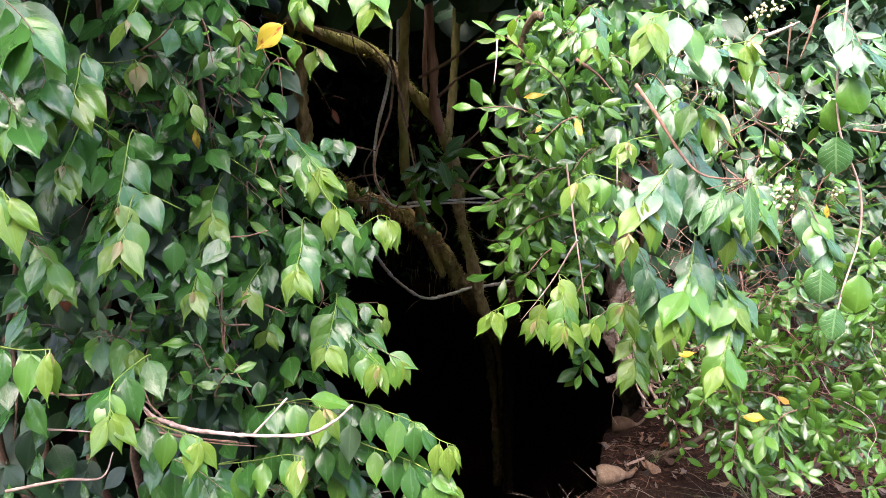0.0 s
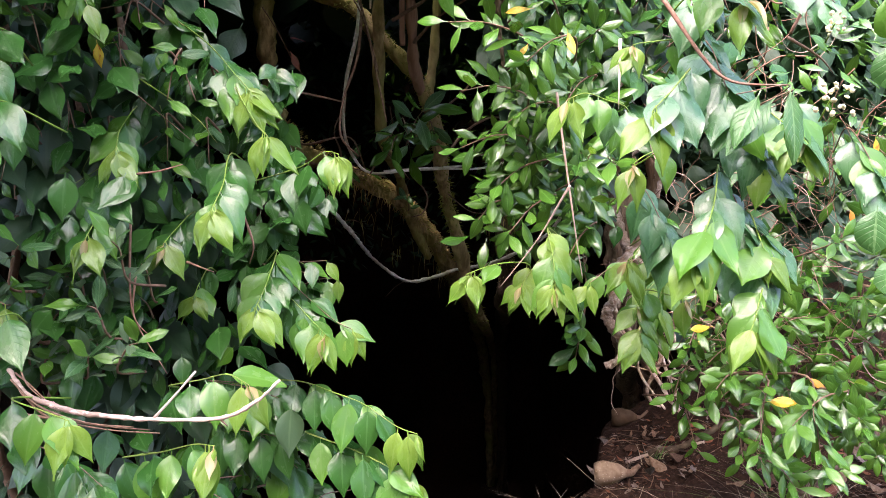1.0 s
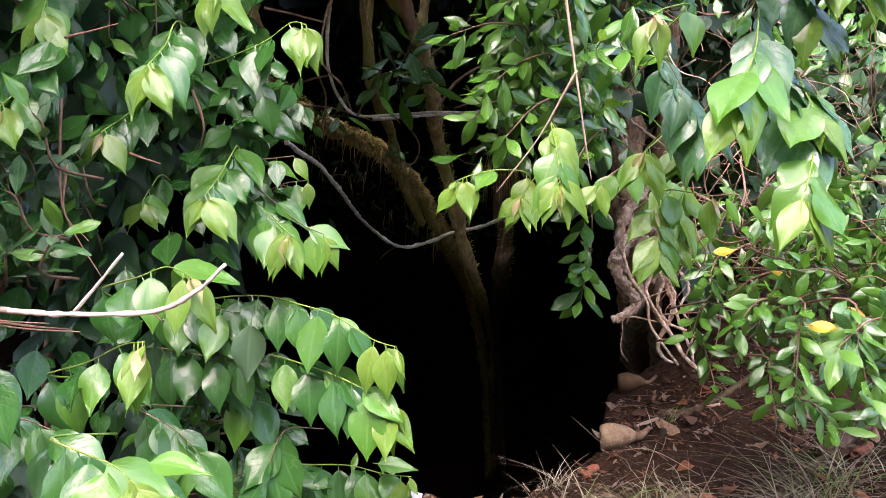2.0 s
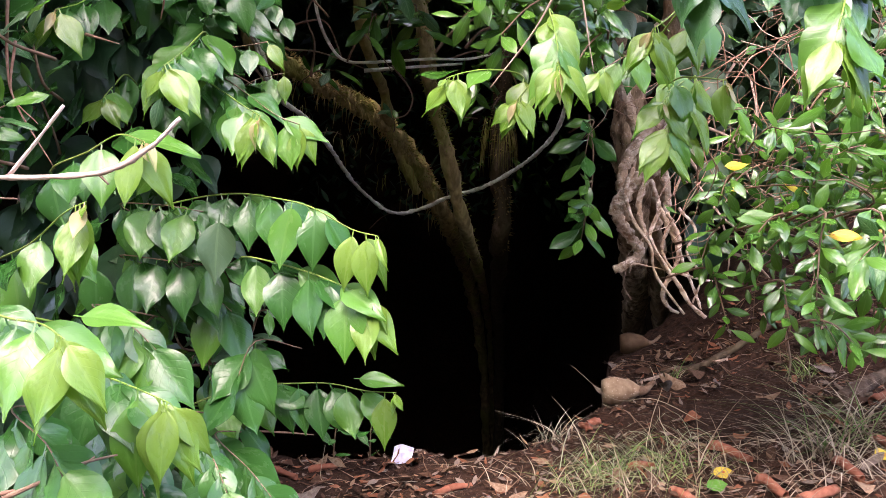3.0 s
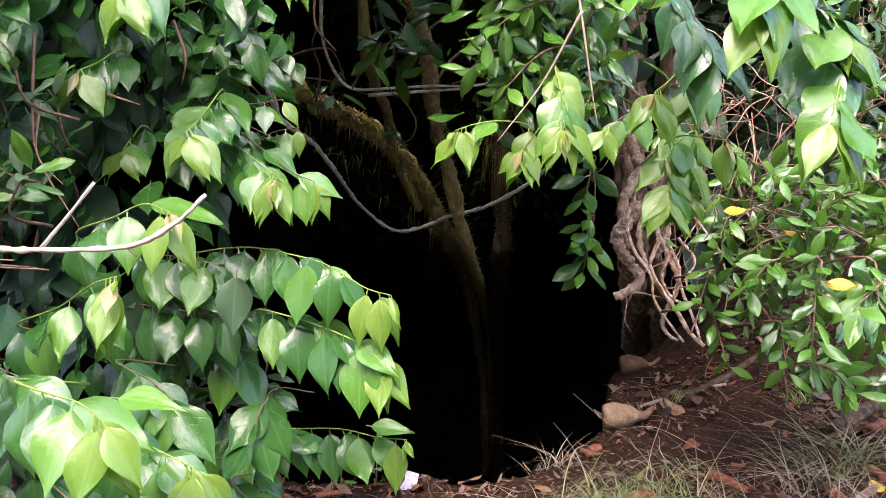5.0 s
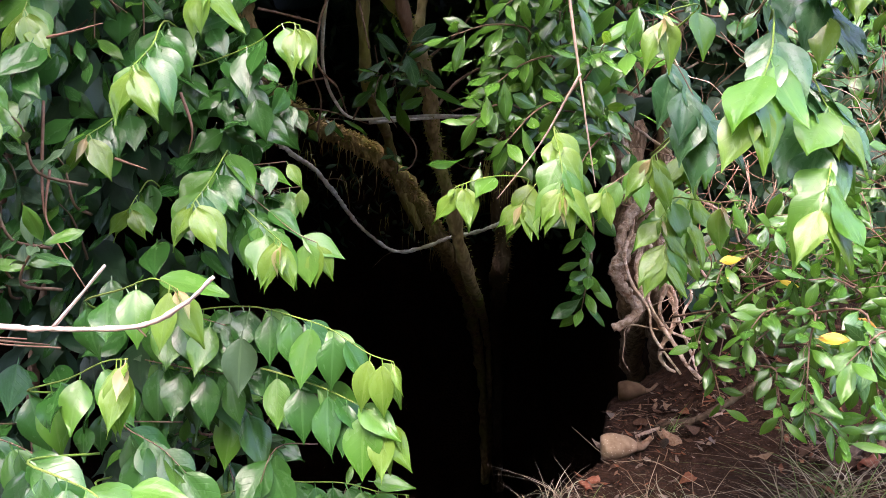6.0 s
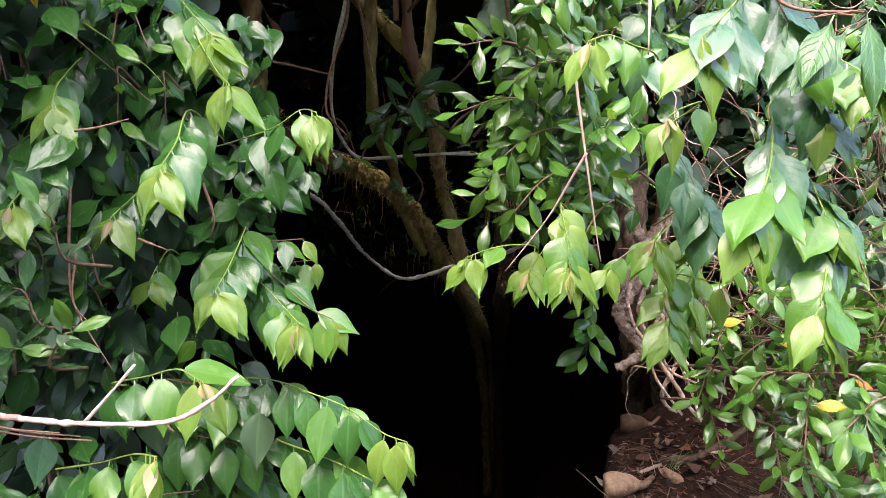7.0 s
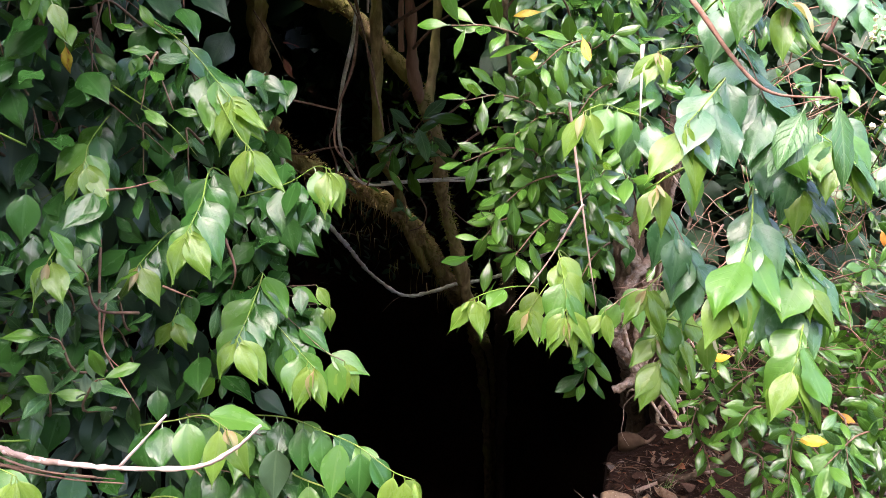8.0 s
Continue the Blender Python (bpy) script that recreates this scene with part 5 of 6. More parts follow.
bare(left_shrub, [(-0.406, 1.900, 1.711), (-0.399, 1.900, 1.643), (-0.398, 1.900, 1.602)], 0.002, TWIG_RED)
bare(left_shrub, [(-0.511, 1.800, 1.276), (-0.462, 1.780, 1.282), (-0.415, 1.780, 1.295)], 0.0025, TWIG_RED, "orange-brown twig")
bare(left_shrub, [(-0.307, 1.800, 1.193), (-0.291, 1.800, 1.137), (-0.305, 1.820, 1.098)], 0.003, TWIG_RED)
bare(left_shrub, [(-0.518, 1.950, 1.744), (-0.513, 1.940, 1.660), (-0.524, 1.940, 1.576)], 0.002, TWIG)
bare(left_shrub, [(-0.702, 1.800, 1.713), (-0.640, 1.780, 1.748), (-0.612, 1.780, 1.786)], 0.003, TWIG)
bare(left_shrub, [(-0.457, 1.900, 1.088), (-0.395, 1.880, 1.070)], 0.003, TWIG)
bare(low_shrub, [(-1.002, 1.700, 1.024), (-0.996, 1.700, 0.942), (-1.024, 1.720, 0.796)], 0.006, TWIG)
bare(low_shrub, [(-0.901, 1.600, 0.962), (-0.804, 1.580, 0.956), (-0.705, 1.580, 0.969)], 0.004, TWIG)
bare(low_shrub, [(-0.896, 1.580, 0.879), (-0.763, 1.560, 0.881), (-0.585, 1.570, 0.851)], 0.003, TWIG_PALE, "pale dry twig")
bare(low_shrub, [(-0.890, 1.450, 0.798), (-0.773, 1.450, 0.822), (-0.707, 1.480, 0.814), (-0.689, 1.500, 0.861)], 0.004, TWIG_PALE)
bare(low_shrub, [(-0.682, 1.600, 0.871), (-0.508, 1.600, 0.845), (-0.432, 1.600, 0.838)], 0.003, TWIG)
bare(low_shrub, [(-0.996, 1.750, 1.120), (-1.027, 1.750, 1.065), (-1.007, 1.800, 1.165)], 0.010, TWIG)
bare(low_shrub, [(-0.345, 1.400, 0.529), (-0.301, 1.420, 0.545), (-0.274, 1.440, 0.553), (-0.246, 1.460, 0.554)], 0.0032, TWIG)
bare(low_shrub, [(-0.357, 1.420, 0.526), (-0.301, 1.430, 0.535), (-0.267, 1.450, 0.556)], 0.0028, TWIG_RED)
bare(low_shrub, [(-0.388, 2.550, 0.171), (-0.285, 2.550, 0.166), (-0.211, 2.550, 0.160)], 0.004, TWIG)
single(low_shrub, (-0.235, 1.85, 0.797), "dull", 0.10, (-0.15, -0.15, -1), (0.45, -1, 0.0), label="dull grey-green leaf seen from below")
single(low_shrub, (-0.234, 2.0, 0.552), "mature", 0.10, (0.1, -0.3, -0.9), (0.2, -1, 0.4))
single(low_shrub, (-0.246, 1.38, 0.732), "mid", 0.075, (1, -0.25, 0.12), (0.1, -0.5, 0.9), "young")
single(low_shrub, (-0.023, 1.87, 0.519), "mid", 0.075, (1, -0.2, 0.1), (0.1, -0.6, 0.8), "young")
single(left_shrub, (-0.351, 1.740, 1.767), "yellow", 0.085, (-0.9, -0.1, -0.7), (0.2, -1, 0.2), label="yellowing leaf with an orange spot")
single(left_shrub, (-0.618, 1.900, 1.540), "yellow", 0.05, (0.1, -0.2, -1), shape="lance")
single(left_shrub, (-0.684, 1.750, 1.682), "pale", 0.07, (-0.1, -0.2, -1))
single(left_shrub, (-0.919, 1.800, 1.144), "rust", 0.05, (0.1, -0.3, -1), label="dried rust-coloured leaf")
single(left_shrub, (-0.632, 1.950, 1.576), "mid", 0.06, (-0.3, -0.3, -1))
single(twigs, (-0.420, 2.850, 1.674), "rust", 0.05, (1, 0, -0.1), (0, -0.5, 1), "lance", "dry rust-coloured leaf")
single(twigs, (-0.416, 2.850, 1.632), "rust", 0.06, (0.5, 0, -0.9), (0.4, -1, 0.2), "lance", "dry rust-coloured leaf")
bare(twigs, [(-0.490, 2.800, 1.761), (-0.446, 2.830, 1.683), (-0.408, 2.850, 1.601), (-0.378, 2.850, 1.560)], 0.0022, TWIG)

bare(right_shrub, [(0.426, 1.700, 1.628), (0.461, 1.660, 1.565), (0.501, 1.600, 1.478), (0.541, 1.570, 1.434), (0.621, 1.550, 1.426)], 0.0048, TWIG_RED, "reddish brown branch")
bare(right_shrub, [(0.328, 1.900, 1.704), (0.381, 1.880, 1.662), (0.412, 1.860, 1.620)], 0.0045, TWIG_RED)
bare(right_shrub, [(0.409, 1.780, 1.528), (0.410, 1.780, 1.399)], 0.0035, STICK)
bare(right_shrub, [(0.327, 2.010, 1.446), (0.343, 2.000, 1.330), (0.359, 1.990, 1.222), (0.376, 1.980, 1.109), (0.389, 1.980, 1.039)], 0.0032, TWIG_PALE, "pale hanging twig")
bare(right_shrub, [(0.358, 1.990, 1.245), (0.337, 2.000, 1.205), (0.290, 2.020, 1.117), (0.211, 2.020, 1.014)], 0.0030, TWIG_PALE)
bare(right_shrub, [(0.140, 2.000, 1.765), (0.138, 2.000, 1.708), (0.132, 2.000, 1.651)], 0.0025, STICK)
bare(right_shrub, [(0.707, 1.700, 1.732), (0.739, 1.690, 1.745), (0.771, 1.680, 1.760)], 0.005, STICK)
bare(right_shrub, [(0.892, 1.850, 1.823), (0.871, 1.850, 1.745), (0.854, 1.850, 1.699)], 0.004, TWIG)
bare(right_shrub, [(0.828, 1.850, 1.784), (0.826, 1.850, 1.732), (0.824, 1.850, 1.673)], 0.003, TWIG)
bare(right_shrub, [(0.795, 1.950, 1.555), (0.849, 1.920, 1.512), (0.871, 1.900, 1.477)], 0.0035, TWIG)
bare(right_shrub, [(0.801, 1.950, 1.562), (0.821, 1.950, 1.605), (0.826, 1.950, 1.633)], 0.004, TWIG_RED)
bare(right_shrub, [(1.022, 1.900, 1.533), (1.104, 1.900, 1.525)], 0.004, TWIG_RED)
bare(right_shrub, [(0.262, 2.050, 1.829), (0.241, 2.060, 1.831), (0.216, 2.100, 1.778), (0.207, 2.150, 1.647), (0.230, 2.200, 1.490)], 0.014, BARK_TRUNK, "brown upright branch")
bare(right_shrub, [(1.156, 2.300, 0.718), (1.196, 2.320, 0.664), (1.257, 2.360, 0.602), (1.299, 2.400, 0.478)], 0.005, STICK, "pale forked twig reaching the soil")
bare(right_shrub, [(1.191, 2.320, 0.668), (1.183, 2.360, 0.602), (1.197, 2.400, 0.537)], 0.004, STICK)
for pts in ([(0.834, 2.500, 0.828), (0.884, 2.450, 0.789), (0.930, 2.450, 0.694), (0.943, 2.500, 0.605)],
            [(0.784, 2.600, 0.826), (0.853, 2.500, 0.717), (0.971, 2.450, 0.694), (1.065, 2.450, 0.722)],
            [(0.836, 2.600, 0.650), (0.899, 2.500, 0.633), (0.952, 2.450, 0.556), (0.994, 2.500, 0.462)],
            [(0.876, 2.500, 1.072), (0.873, 2.450, 0.988), (0.851, 2.450, 0.909), (0.915, 2.500, 0.856)],
            [(0.999, 2.500, 1.073), (1.009, 2.450, 0.962), (1.041, 2.400, 0.883), (1.149, 2.400, 0.844)],
            [(0.833, 2.800, 0.887), (0.866, 2.700, 0.779), (0.881, 2.600, 0.651), (0.872, 2.600, 0.531)],
            [(0.827, 2.700, 0.976), (0.882, 2.600, 0.928), (0.930, 2.600, 0.827), (0.990, 2.500, 0.773)],
            [(0.910, 2.700, 1.139), (0.854, 2.700, 1.036), (0.875, 2.700, 0.916), (0.851, 2.750, 0.824)],
            [(0.780, 2.800, 0.596), (0.842, 2.700, 0.624), (0.910, 2.600, 0.651), (1.021, 2.550, 0.627)],
            [(0.947, 2.400, 0.483), (0.989, 2.450, 0.388), (1.009, 2.500, 0.323)]):
    bare(small_shrub, pts, rng.uniform(0.0025, 0.0055), TWIG_PALE)

for at, tone, size, along in (((0.278, 2.050, 1.628), "yellow", 0.055, (-1, -0.1, -0.05)), ((0.337, 1.950, 1.569), "yellow", 0.050, (0.2, -0.2, -1)), ((0.271, 2.060, 1.557), "yellow", 0.035, (-0.6, -0.2, -0.8)),
                              ((1.143, 2.300, 1.170), "orange", 0.040, (0.1, -0.3, -1)), ((0.984, 2.150, 0.760), "orange", 0.050, (1, -0.2, -0.5)), ((0.822, 2.000, 0.750), "yellow", 0.055, (1, -0.2, -0.05)),
                              ((0.733, 2.250, 0.823), "yellow", 0.035, (1, -0.2, 0.0)), ((0.763, 2.200, 0.877), "yellow", 0.055, (-1, -0.2, -0.2)), ((0.825, 2.000, 0.754), "yellow", 0.060, (1, -0.2, 0.0)),
                              ((0.829, 2.200, 0.839), "yellow", 0.050, (0.8, -0.2, -0.4)), ((0.967, 1.900, 1.350), "yellow", 0.035, (0.1, -0.2, -1))):
    single(small_shrub, at, tone, size, along, shape="small", label="yellowing leaf" if tone == "yellow" else "orange dying leaf")

veined_sprigs = (((0.631, 1.560, 1.426), (0.523, 1.500, 1.409), 2, 0.10), ((0.645, 1.580, 1.420), (0.571, 1.520, 1.397), 2, 0.11), ((0.923, 2.000, 0.746), (0.861, 1.950, 0.711), 4, 0.085), ((0.916, 2.000, 0.747), (0.916, 1.960, 0.714), 4, 0.075))
for base, tip, n, size in veined_sprigs:
    shoot(right_shrub, [base, tip], n, size, 0, tone="veined", shape="lance")

# ---- climber with large round leaves and a pale stem ----
climber = thing("climber", (0.938, 1.750, 1.401), "pale-stemmed climber with large round yellow-green leaves", "climber")
part("stem", tube([(0.921, 1.780, 1.922), (0.917, 1.770, 1.822), (0.905, 1.760, 1.708), (0.902, 1.760, 1.620), (0.914, 1.750, 1.517), (0.967, 1.750, 1.394), (0.968, 1.740, 1.283), (0.932, 1.720, 1.180), (0.907, 1.700, 1.104)], 0.003, 0.002, 6, 6, 0.15), TWIG_PALE, climber, "pale green stem")
for at, size, tone in (((0.913, 1.740, 1.656), 0.085, "mid"), ((0.898, 1.740, 1.524), 0.085, "veined"), ((0.889, 1.760, 1.607), 0.075, "mid"), ((0.963, 1.720, 1.207), 0.085, "mid"), ((0.866, 1.700, 1.223), 0.075, "veined"),
                       ((0.895, 1.680, 1.135), 0.07, "veined")):
    leaf(climber, "round", tone, leaf_pose(at, Vector((0, -0.3, -1)) + jitter(0.3), Vector((0, -1, 0.5)) + jitter(0.3), size))

# ---- cream flower heads ----
petals = bmesh.new()
bmesh.ops.create_icosphere(petals, subdivisions=1, radius=1)
for v in petals.verts:
    v.co *= 1 + 0.35 * noise.noise(v.co * 3)
PETAL = mesh_of("floret", petals, FLOWER)
for at, r, n in (((0.646, 1.450, 1.398), 0.022, 26), ((0.811, 1.780, 1.557), 0.020, 16), ((0.721, 1.750, 1.796), 0.016, 12), ((0.749, 1.750, 1.808), 0.014, 10), ((0.693, 1.750, 1.784), 0.012, 8), ((0.965, 1.850, 1.381), 0.012, 8), ((0.461, 1.500, 1.672), 0.012, 7), ((0.507, 1.600, 1.621), 0.012, 7)):
    head = part("flower_head", tube([Vector(at) + Vector((0, 0.04, -0.03)), Vector(at) + Vector((0, 0.01, 0)), Vector(at)], 0.0015, 0.001, 5, 3), TWIG_GREEN, right_shrub, "cluster of small cream flowers", at=at)
    for i in range(n):
        f = new("floret", PETAL)
        f.parent = head
        f.matrix_basis = Matrix.Translation(jitter(r)) @ pose(0, 0, 0, rng.uniform(0, 180), rng.uniform(0, 180), 0) @ Matrix.Diagonal((0.0045, 0.0022, 0.004, 1))

# ---- dull-leaved seedlings inside and under the shrub ----
seedling = thing("seedling", (-0.730, 1.950, 0.923), "dull green seedlings with small pointed leaves", "seedling")
for a, b, n in (((-0.828, 2.000, 0.876), (-0.708, 1.900, 0.998), 10), ((-0.699, 1.980, 0.835), (-0.652, 1.900, 0.953), 10), ((-0.563, 2.000, 0.908), (-0.567, 1.920, 1.008), 8), ((-0.742, 2.000, 1.035), (-0.766, 1.900, 1.013), 8), ((-0.470, 2.100, 0.546), (-0.377, 2.000, 0.589), 10), ((-0.425, 2.150, 0.465), (-0.430, 2.050, 0.535), 9),
                ((-0.393, 2.200, 0.525), (-0.314, 2.100, 0.591), 8), ((-0.168, 2.600, 0.082), (-0.153, 2.580, 0.176), 7), ((-0.069, 2.600, 0.082), (-0.063, 2.580, 0.168), 7), ((-0.416, 2.300, 0.451), (-0.421, 2.200, 0.427), 8)):
    sprig(seedling, a, b, n, 0.05, tones=("veined", "mature"), shape="small", reach=0.08)
for i in range(26):
    a = Vector((rng.uniform(-0.92, -0.50), rng.uniform(1.74, 1.92), rng.uniform(0.86, 1.07)))
    sprig(seedling, a, a + Vector((rng.uniform(-0.06, 0.06), rng.uniform(-0.05, 0.0), rng.uniform(0.04, 0.10))), rng.randrange(5, 9), 0.058, tones=("dull", "dull", "veined"), shape="lance", reach=0.08)
for i in range(12):
    a = Vector((rng.uniform(-0.46, -0.24), rng.uniform(1.98, 2.15), rng.uniform(0.42, 0.66)))
    sprig(seedling, a, a + Vector((rng.uniform(-0.06, 0.06), rng.uniform(-0.05, 0.0), rng.uniform(0.03, 0.08))), rng.randrange(5, 9), 0.055, tones=("dull", "dull", "mature"), shape="lance", reach=0.08)


# ---- the bare broken stick ----
stick = thing("broken_stick", (-0.658, 1.580, 0.931), "bare pale forked stick, broken off, caught in the shrub", "stick")
part("stub", tube([(-0.706, 1.660, 0.929), (-0.673, 1.630, 0.910), (-0.641, 1.610, 0.894), (-0.563, 1.600, 0.871), (-0.515, 1.595, 0.867)], 0.0040, 0.0050, 8, 6, 0.4, lumps=90), TWIG_PALE, stick, "brown splintered end")
part("stick", tube([(-0.608, 1.605, 0.882), (-0.563, 1.600, 0.871), (-0.479, 1.590, 0.865), (-0.414, 1.580, 0.865), (-0.300, 1.570, 0.871), (-0.238, 1.570, 0.900), (-0.196, 1.570, 0.938)], 0.0048, 0.0030, 8, 8, 0.4, lumps=80), STICK, stick)
part("twig", tube([(-0.416, 1.580, 0.867), (-0.377, 1.575, 0.909), (-0.338, 1.570, 0.953)], 0.0028, 0.0020, 7, 4, 0.3, lumps=60), STICK, stick)
for pts in ([(-0.657, 1.610, 0.900), (-0.607, 1.600, 0.861), (-0.505, 1.590, 0.843), (-0.410, 1.585, 0.838)], [(-0.691, 1.620, 0.863), (-0.612, 1.610, 0.841), (-0.600, 1.610, 0.828)], [(-0.678, 1.630, 0.932), (-0.644, 1.620, 0.910), (-0.610, 1.610, 0.881)], [(-0.300, 1.570, 0.870), (-0.288, 1.570, 0.857)], [(-0.681, 1.620, 0.923), (-0.625, 1.600, 0.882), (-0.542, 1.590, 0.856), (-0.452, 1.580, 0.851)], [(-0.671, 1.630, 0.952), (-0.648, 1.610, 0.920), (-0.618, 1.600, 0.895)]):
    part("twig", tube(pts, 0.0022, 0.0012, 5, 5, 0.2), TWIG, stick, "thin brown side twig")


# ---- stubs, litter and grass on the ground ----
def drop(x, y, up=0.0):
    return Vector((x, y, ground_z(x, y) + up))


def build_gourd(at, length, turn, label, rind):
    g = thing("dry_gourd", at, label, "gourd", group="gourds by the hollow")
    d = Vector((math.cos(turn), math.sin(turn), 0.06))
    body = bmesh.new()
    bmesh.ops.create_uvsphere(body, u_segments=24, v_segments=16, radius=1)
    for v in body.verts:
        x, y, z = v.co
        taper = 0.30 - 0.11 * x + 0.03 * noise.noise(v.co * 2)
        v.co = Vector(at) + d * (x * length * 0.5) + Vector((-d.y, d.x, 0)) * (y * length * taper) + Vector((0, 0, z * length * taper + length * 0.26))
    for v in body.verts:
        k = (v.co - Vector(at)).dot(d)
        if k < -0.36 * length:
            v.co += d * (-0.36 * length - k)
    part("body", body, rind, g)
    a = Vector(at) + d * length * 0.42 + Vector((0, 0, length * 0.25))
    part("neck", tube([a, a + d * 0.02 + Vector((0, 0, 0.002)), a + d * 0.036 + Vector((0, 0.008, 0.014)), a + d * 0.05 + Vector((0, 0.012, 0.026))], 0.012, 0.006, 8, 5, 0.3), TWIG, g, "grey-brown woody neck")
    return g


build_gourd(drop(0.675, 2.89, -0.008), 0.14, -0.12, "tan dry gourd lying on the soil beside the hollow", KNOB)
build_gourd(drop(0.835, 3.36, -0.006), 0.125, -0.2, "brown dry gourd, its rind darkened for the shade of the twisted tree", KNOB_SHADED)

for pts, r in (
    ([(0.86, 3.05), (0.98, 3.02), (1.12, 3.06), (1.30, 3.12)], 0.016),
    ([(0.77, 3.02), (0.87, 3.05), (0.97, 3.03), (1.05, 3.00)], 0.009),
    ([(1.20, 2.60), (1.30, 2.66), (1.40, 2.73), (1.60, 2.85)], 0.026),
    ([(1.05, 2.46), (1.14, 2.55), (1.22, 2.60), (1.30, 2.62)], 0.012),
):
    ob = whole("root", tube([drop(x, y, r * 0.4) for x, y in pts], r, r * 0.6, 8, 6, 0.3, lumps=20), BARK_TRUNK if r > 0.01 else TWIG_PALE, drop(*pts[0]), "brown bark-covered root lying half sunk in soil", "root", group="surface roots")

# paper scrap
scrap = bmesh.new()
bmesh.ops.create_grid(scrap, x_segments=7, y_segments=7, size=0.5)
at = drop(0.015, 2.69, -0.004)
for v in scrap.verts:
    x, y = v.co.x, v.co.y
    k = noise.noise((x * 3, y * 3, 5)) * 0.35 + 0.12 * abs(x)
    v.co = at + Vector((x * 0.056 + 0.01 * y, -0.03 * k + 0.02 * y, (y + 0.5) * 0.050 * (1 - 0.35 * abs(x + 0.1)) + 0.02 * k + 0.002))
scrap_ob = whole("paper_scrap", scrap, PAPER, at, "crumpled white paper scrap standing on the soil at the rim", "paper", smooth=False)
scrap_ob.modifiers.new("thick", "SOLIDIFY").thickness = 0.001


# ---- leaf litter ----
def dry_leaf_arrays(outline, curl, roll):
    v, f, u = leaf_arrays(outline, 0.2, curl, 0.3, 1.0, 5, 0)
    w = v.copy()
    w[:, 2] += roll * (v[:, 0] / 0.3) ** 2 * 0.3 + 0.10 * np.sin(v[:, 1] * 7) * v[:, 0]
    return w, f, u


LITTER = [mesh_from("dry_leaf", *dry_leaf_arrays(o, c, r), m) for m in DRY for o, c, r in ((DRY_OVATE, 0.3, 0.7), (DRY_ELLIPTIC, -0.25, 1.0), (DRY_OVATE, -0.3, -0.5), (DRY_ELLIPTIC, 0.15, 0.3))]
litter = thing("leaf_litter", drop(0.8, 2.6), "dry brown and rust fallen leaves scattered over the soil", "leaf litter")


def on_soil(x, y):
    d = max(0.0, y - 2.75)
    return y < 2.77 - 0.055 * ease(0.02, 0.16, x) - 0.075 * ease(0.06, 0.18, x) * ease(0.46, 0.34, x) or x > 0.48 + 1.15 * min(d, 0.13) + 0.27 * max(0.0, min(d, 0.68) - 0.13) + min(0.6, 3.0 * max(0.0, d - 0.68))


def litter_spot():
    while True:
        x, y = rng.uniform(-0.6, 1.9), rng.uniform(1.95, 3.3)
        if y < 2.38 - 0.45 * max(0.0, min(x, 1.0)) or x > 0.75 * y:
            continue
        open_soil = math.exp(-((x - 0.88) / 0.27) ** 4 - ((y - 2.68) / 0.14) ** 4)
        if on_soil(x, y) and rng.random() > 0.97 * open_soil:
            return x, y


def lie(x, y, size, up):
    n = Vector((rng.gauss(0, 0.28), rng.gauss(0, 0.28) - 0.12, 1))
    return leaf_pose(drop(x, y, up), (rng.uniform(-1, 1), rng.uniform(-1, 1), rng.uniform(-0.05, 0.12)), n, size)


for i in range(300):
    x, y = litter_spot()
    ob = new("dry_leaf", LITTER[rng.choice((0, 0, 0, 0, 1, 1, 2, 2, 3, 3)) * 4 + rng.randrange(4)])
    ob.parent = litter
    ob.matrix_basis = Matrix.Translation(-WHERE[litter]) @ lie(x, y, rng.uniform(0.032, 0.080), rng.uniform(0.004, 0.014))

bits_v, bits_f, bits_u, base = [], [], [], 0
for i in range(4200):
    x, y = litter_spot() if i % 14 else (rng.uniform(-0.6, 1.8), rng.uniform(2.1, 3.3))
    if not on_soil(x, y):
        continue
    v, f, u = dry_leaf_arrays(DRY_ELLIPTIC, rng.uniform(-0.4, 0.4), rng.uniform(-1, 1))
    a = np.array(lie(x, y, rng.uniform(0.008, 0.040), 0.003)) @ np.diag((rng.uniform(0.3, 1.2), 1, 1, 1))
    bits_v.append(v @ a[:3, :3].T + a[:3, 3])
    bits_f += [tuple(k + base for k in q) for q in f]
    bits_u.append(u)
    base += len(v)
bits = new("leaf_crumbs", mesh_from("leaf_crumbs", np.vstack(bits_v), bits_f, np.vstack(bits_u), DRY[0]))
for m in DRY[1:]:
    bits.data.materials.append(m)
bits.data.polygons.foreach_set("material_index", [(0, 3, 0, 2, 0, 1, 3)[(i // 24) % 7] for i in range(len(bits.data.polygons))])
tagged(bits, "small crumbled bits of dry leaf over the soil", "leaf litter", kind="stuff")

chips = bmesh.new()
for i in range(300):
    x, y = litter_spot()
    w, n = rng.uniform(0, 3.14), rng.uniform(0.015, 0.07)
    d = Vector((math.cos(w), math.sin(w), 0)) * n
    p, q = drop(x - d.x, y - d.y, 0.006), drop(x + d.x, y + d.y, 0.008)
    if on_soil(q.x, q.y) and on_soil(p.x, p.y):
        tube([p, p.lerp(q, 0.5) + jitter(0.006) + Vector((0, 0, 0.006)), q], rng.uniform(0.0008, 0.0022), 0.0007, 4, 2, bm=chips)
whole("twig_litter", chips, TWIG, drop(0.8, 2.6), "thin dry twigs and stalks strewn over the soil", "twigs", kind="stuff")

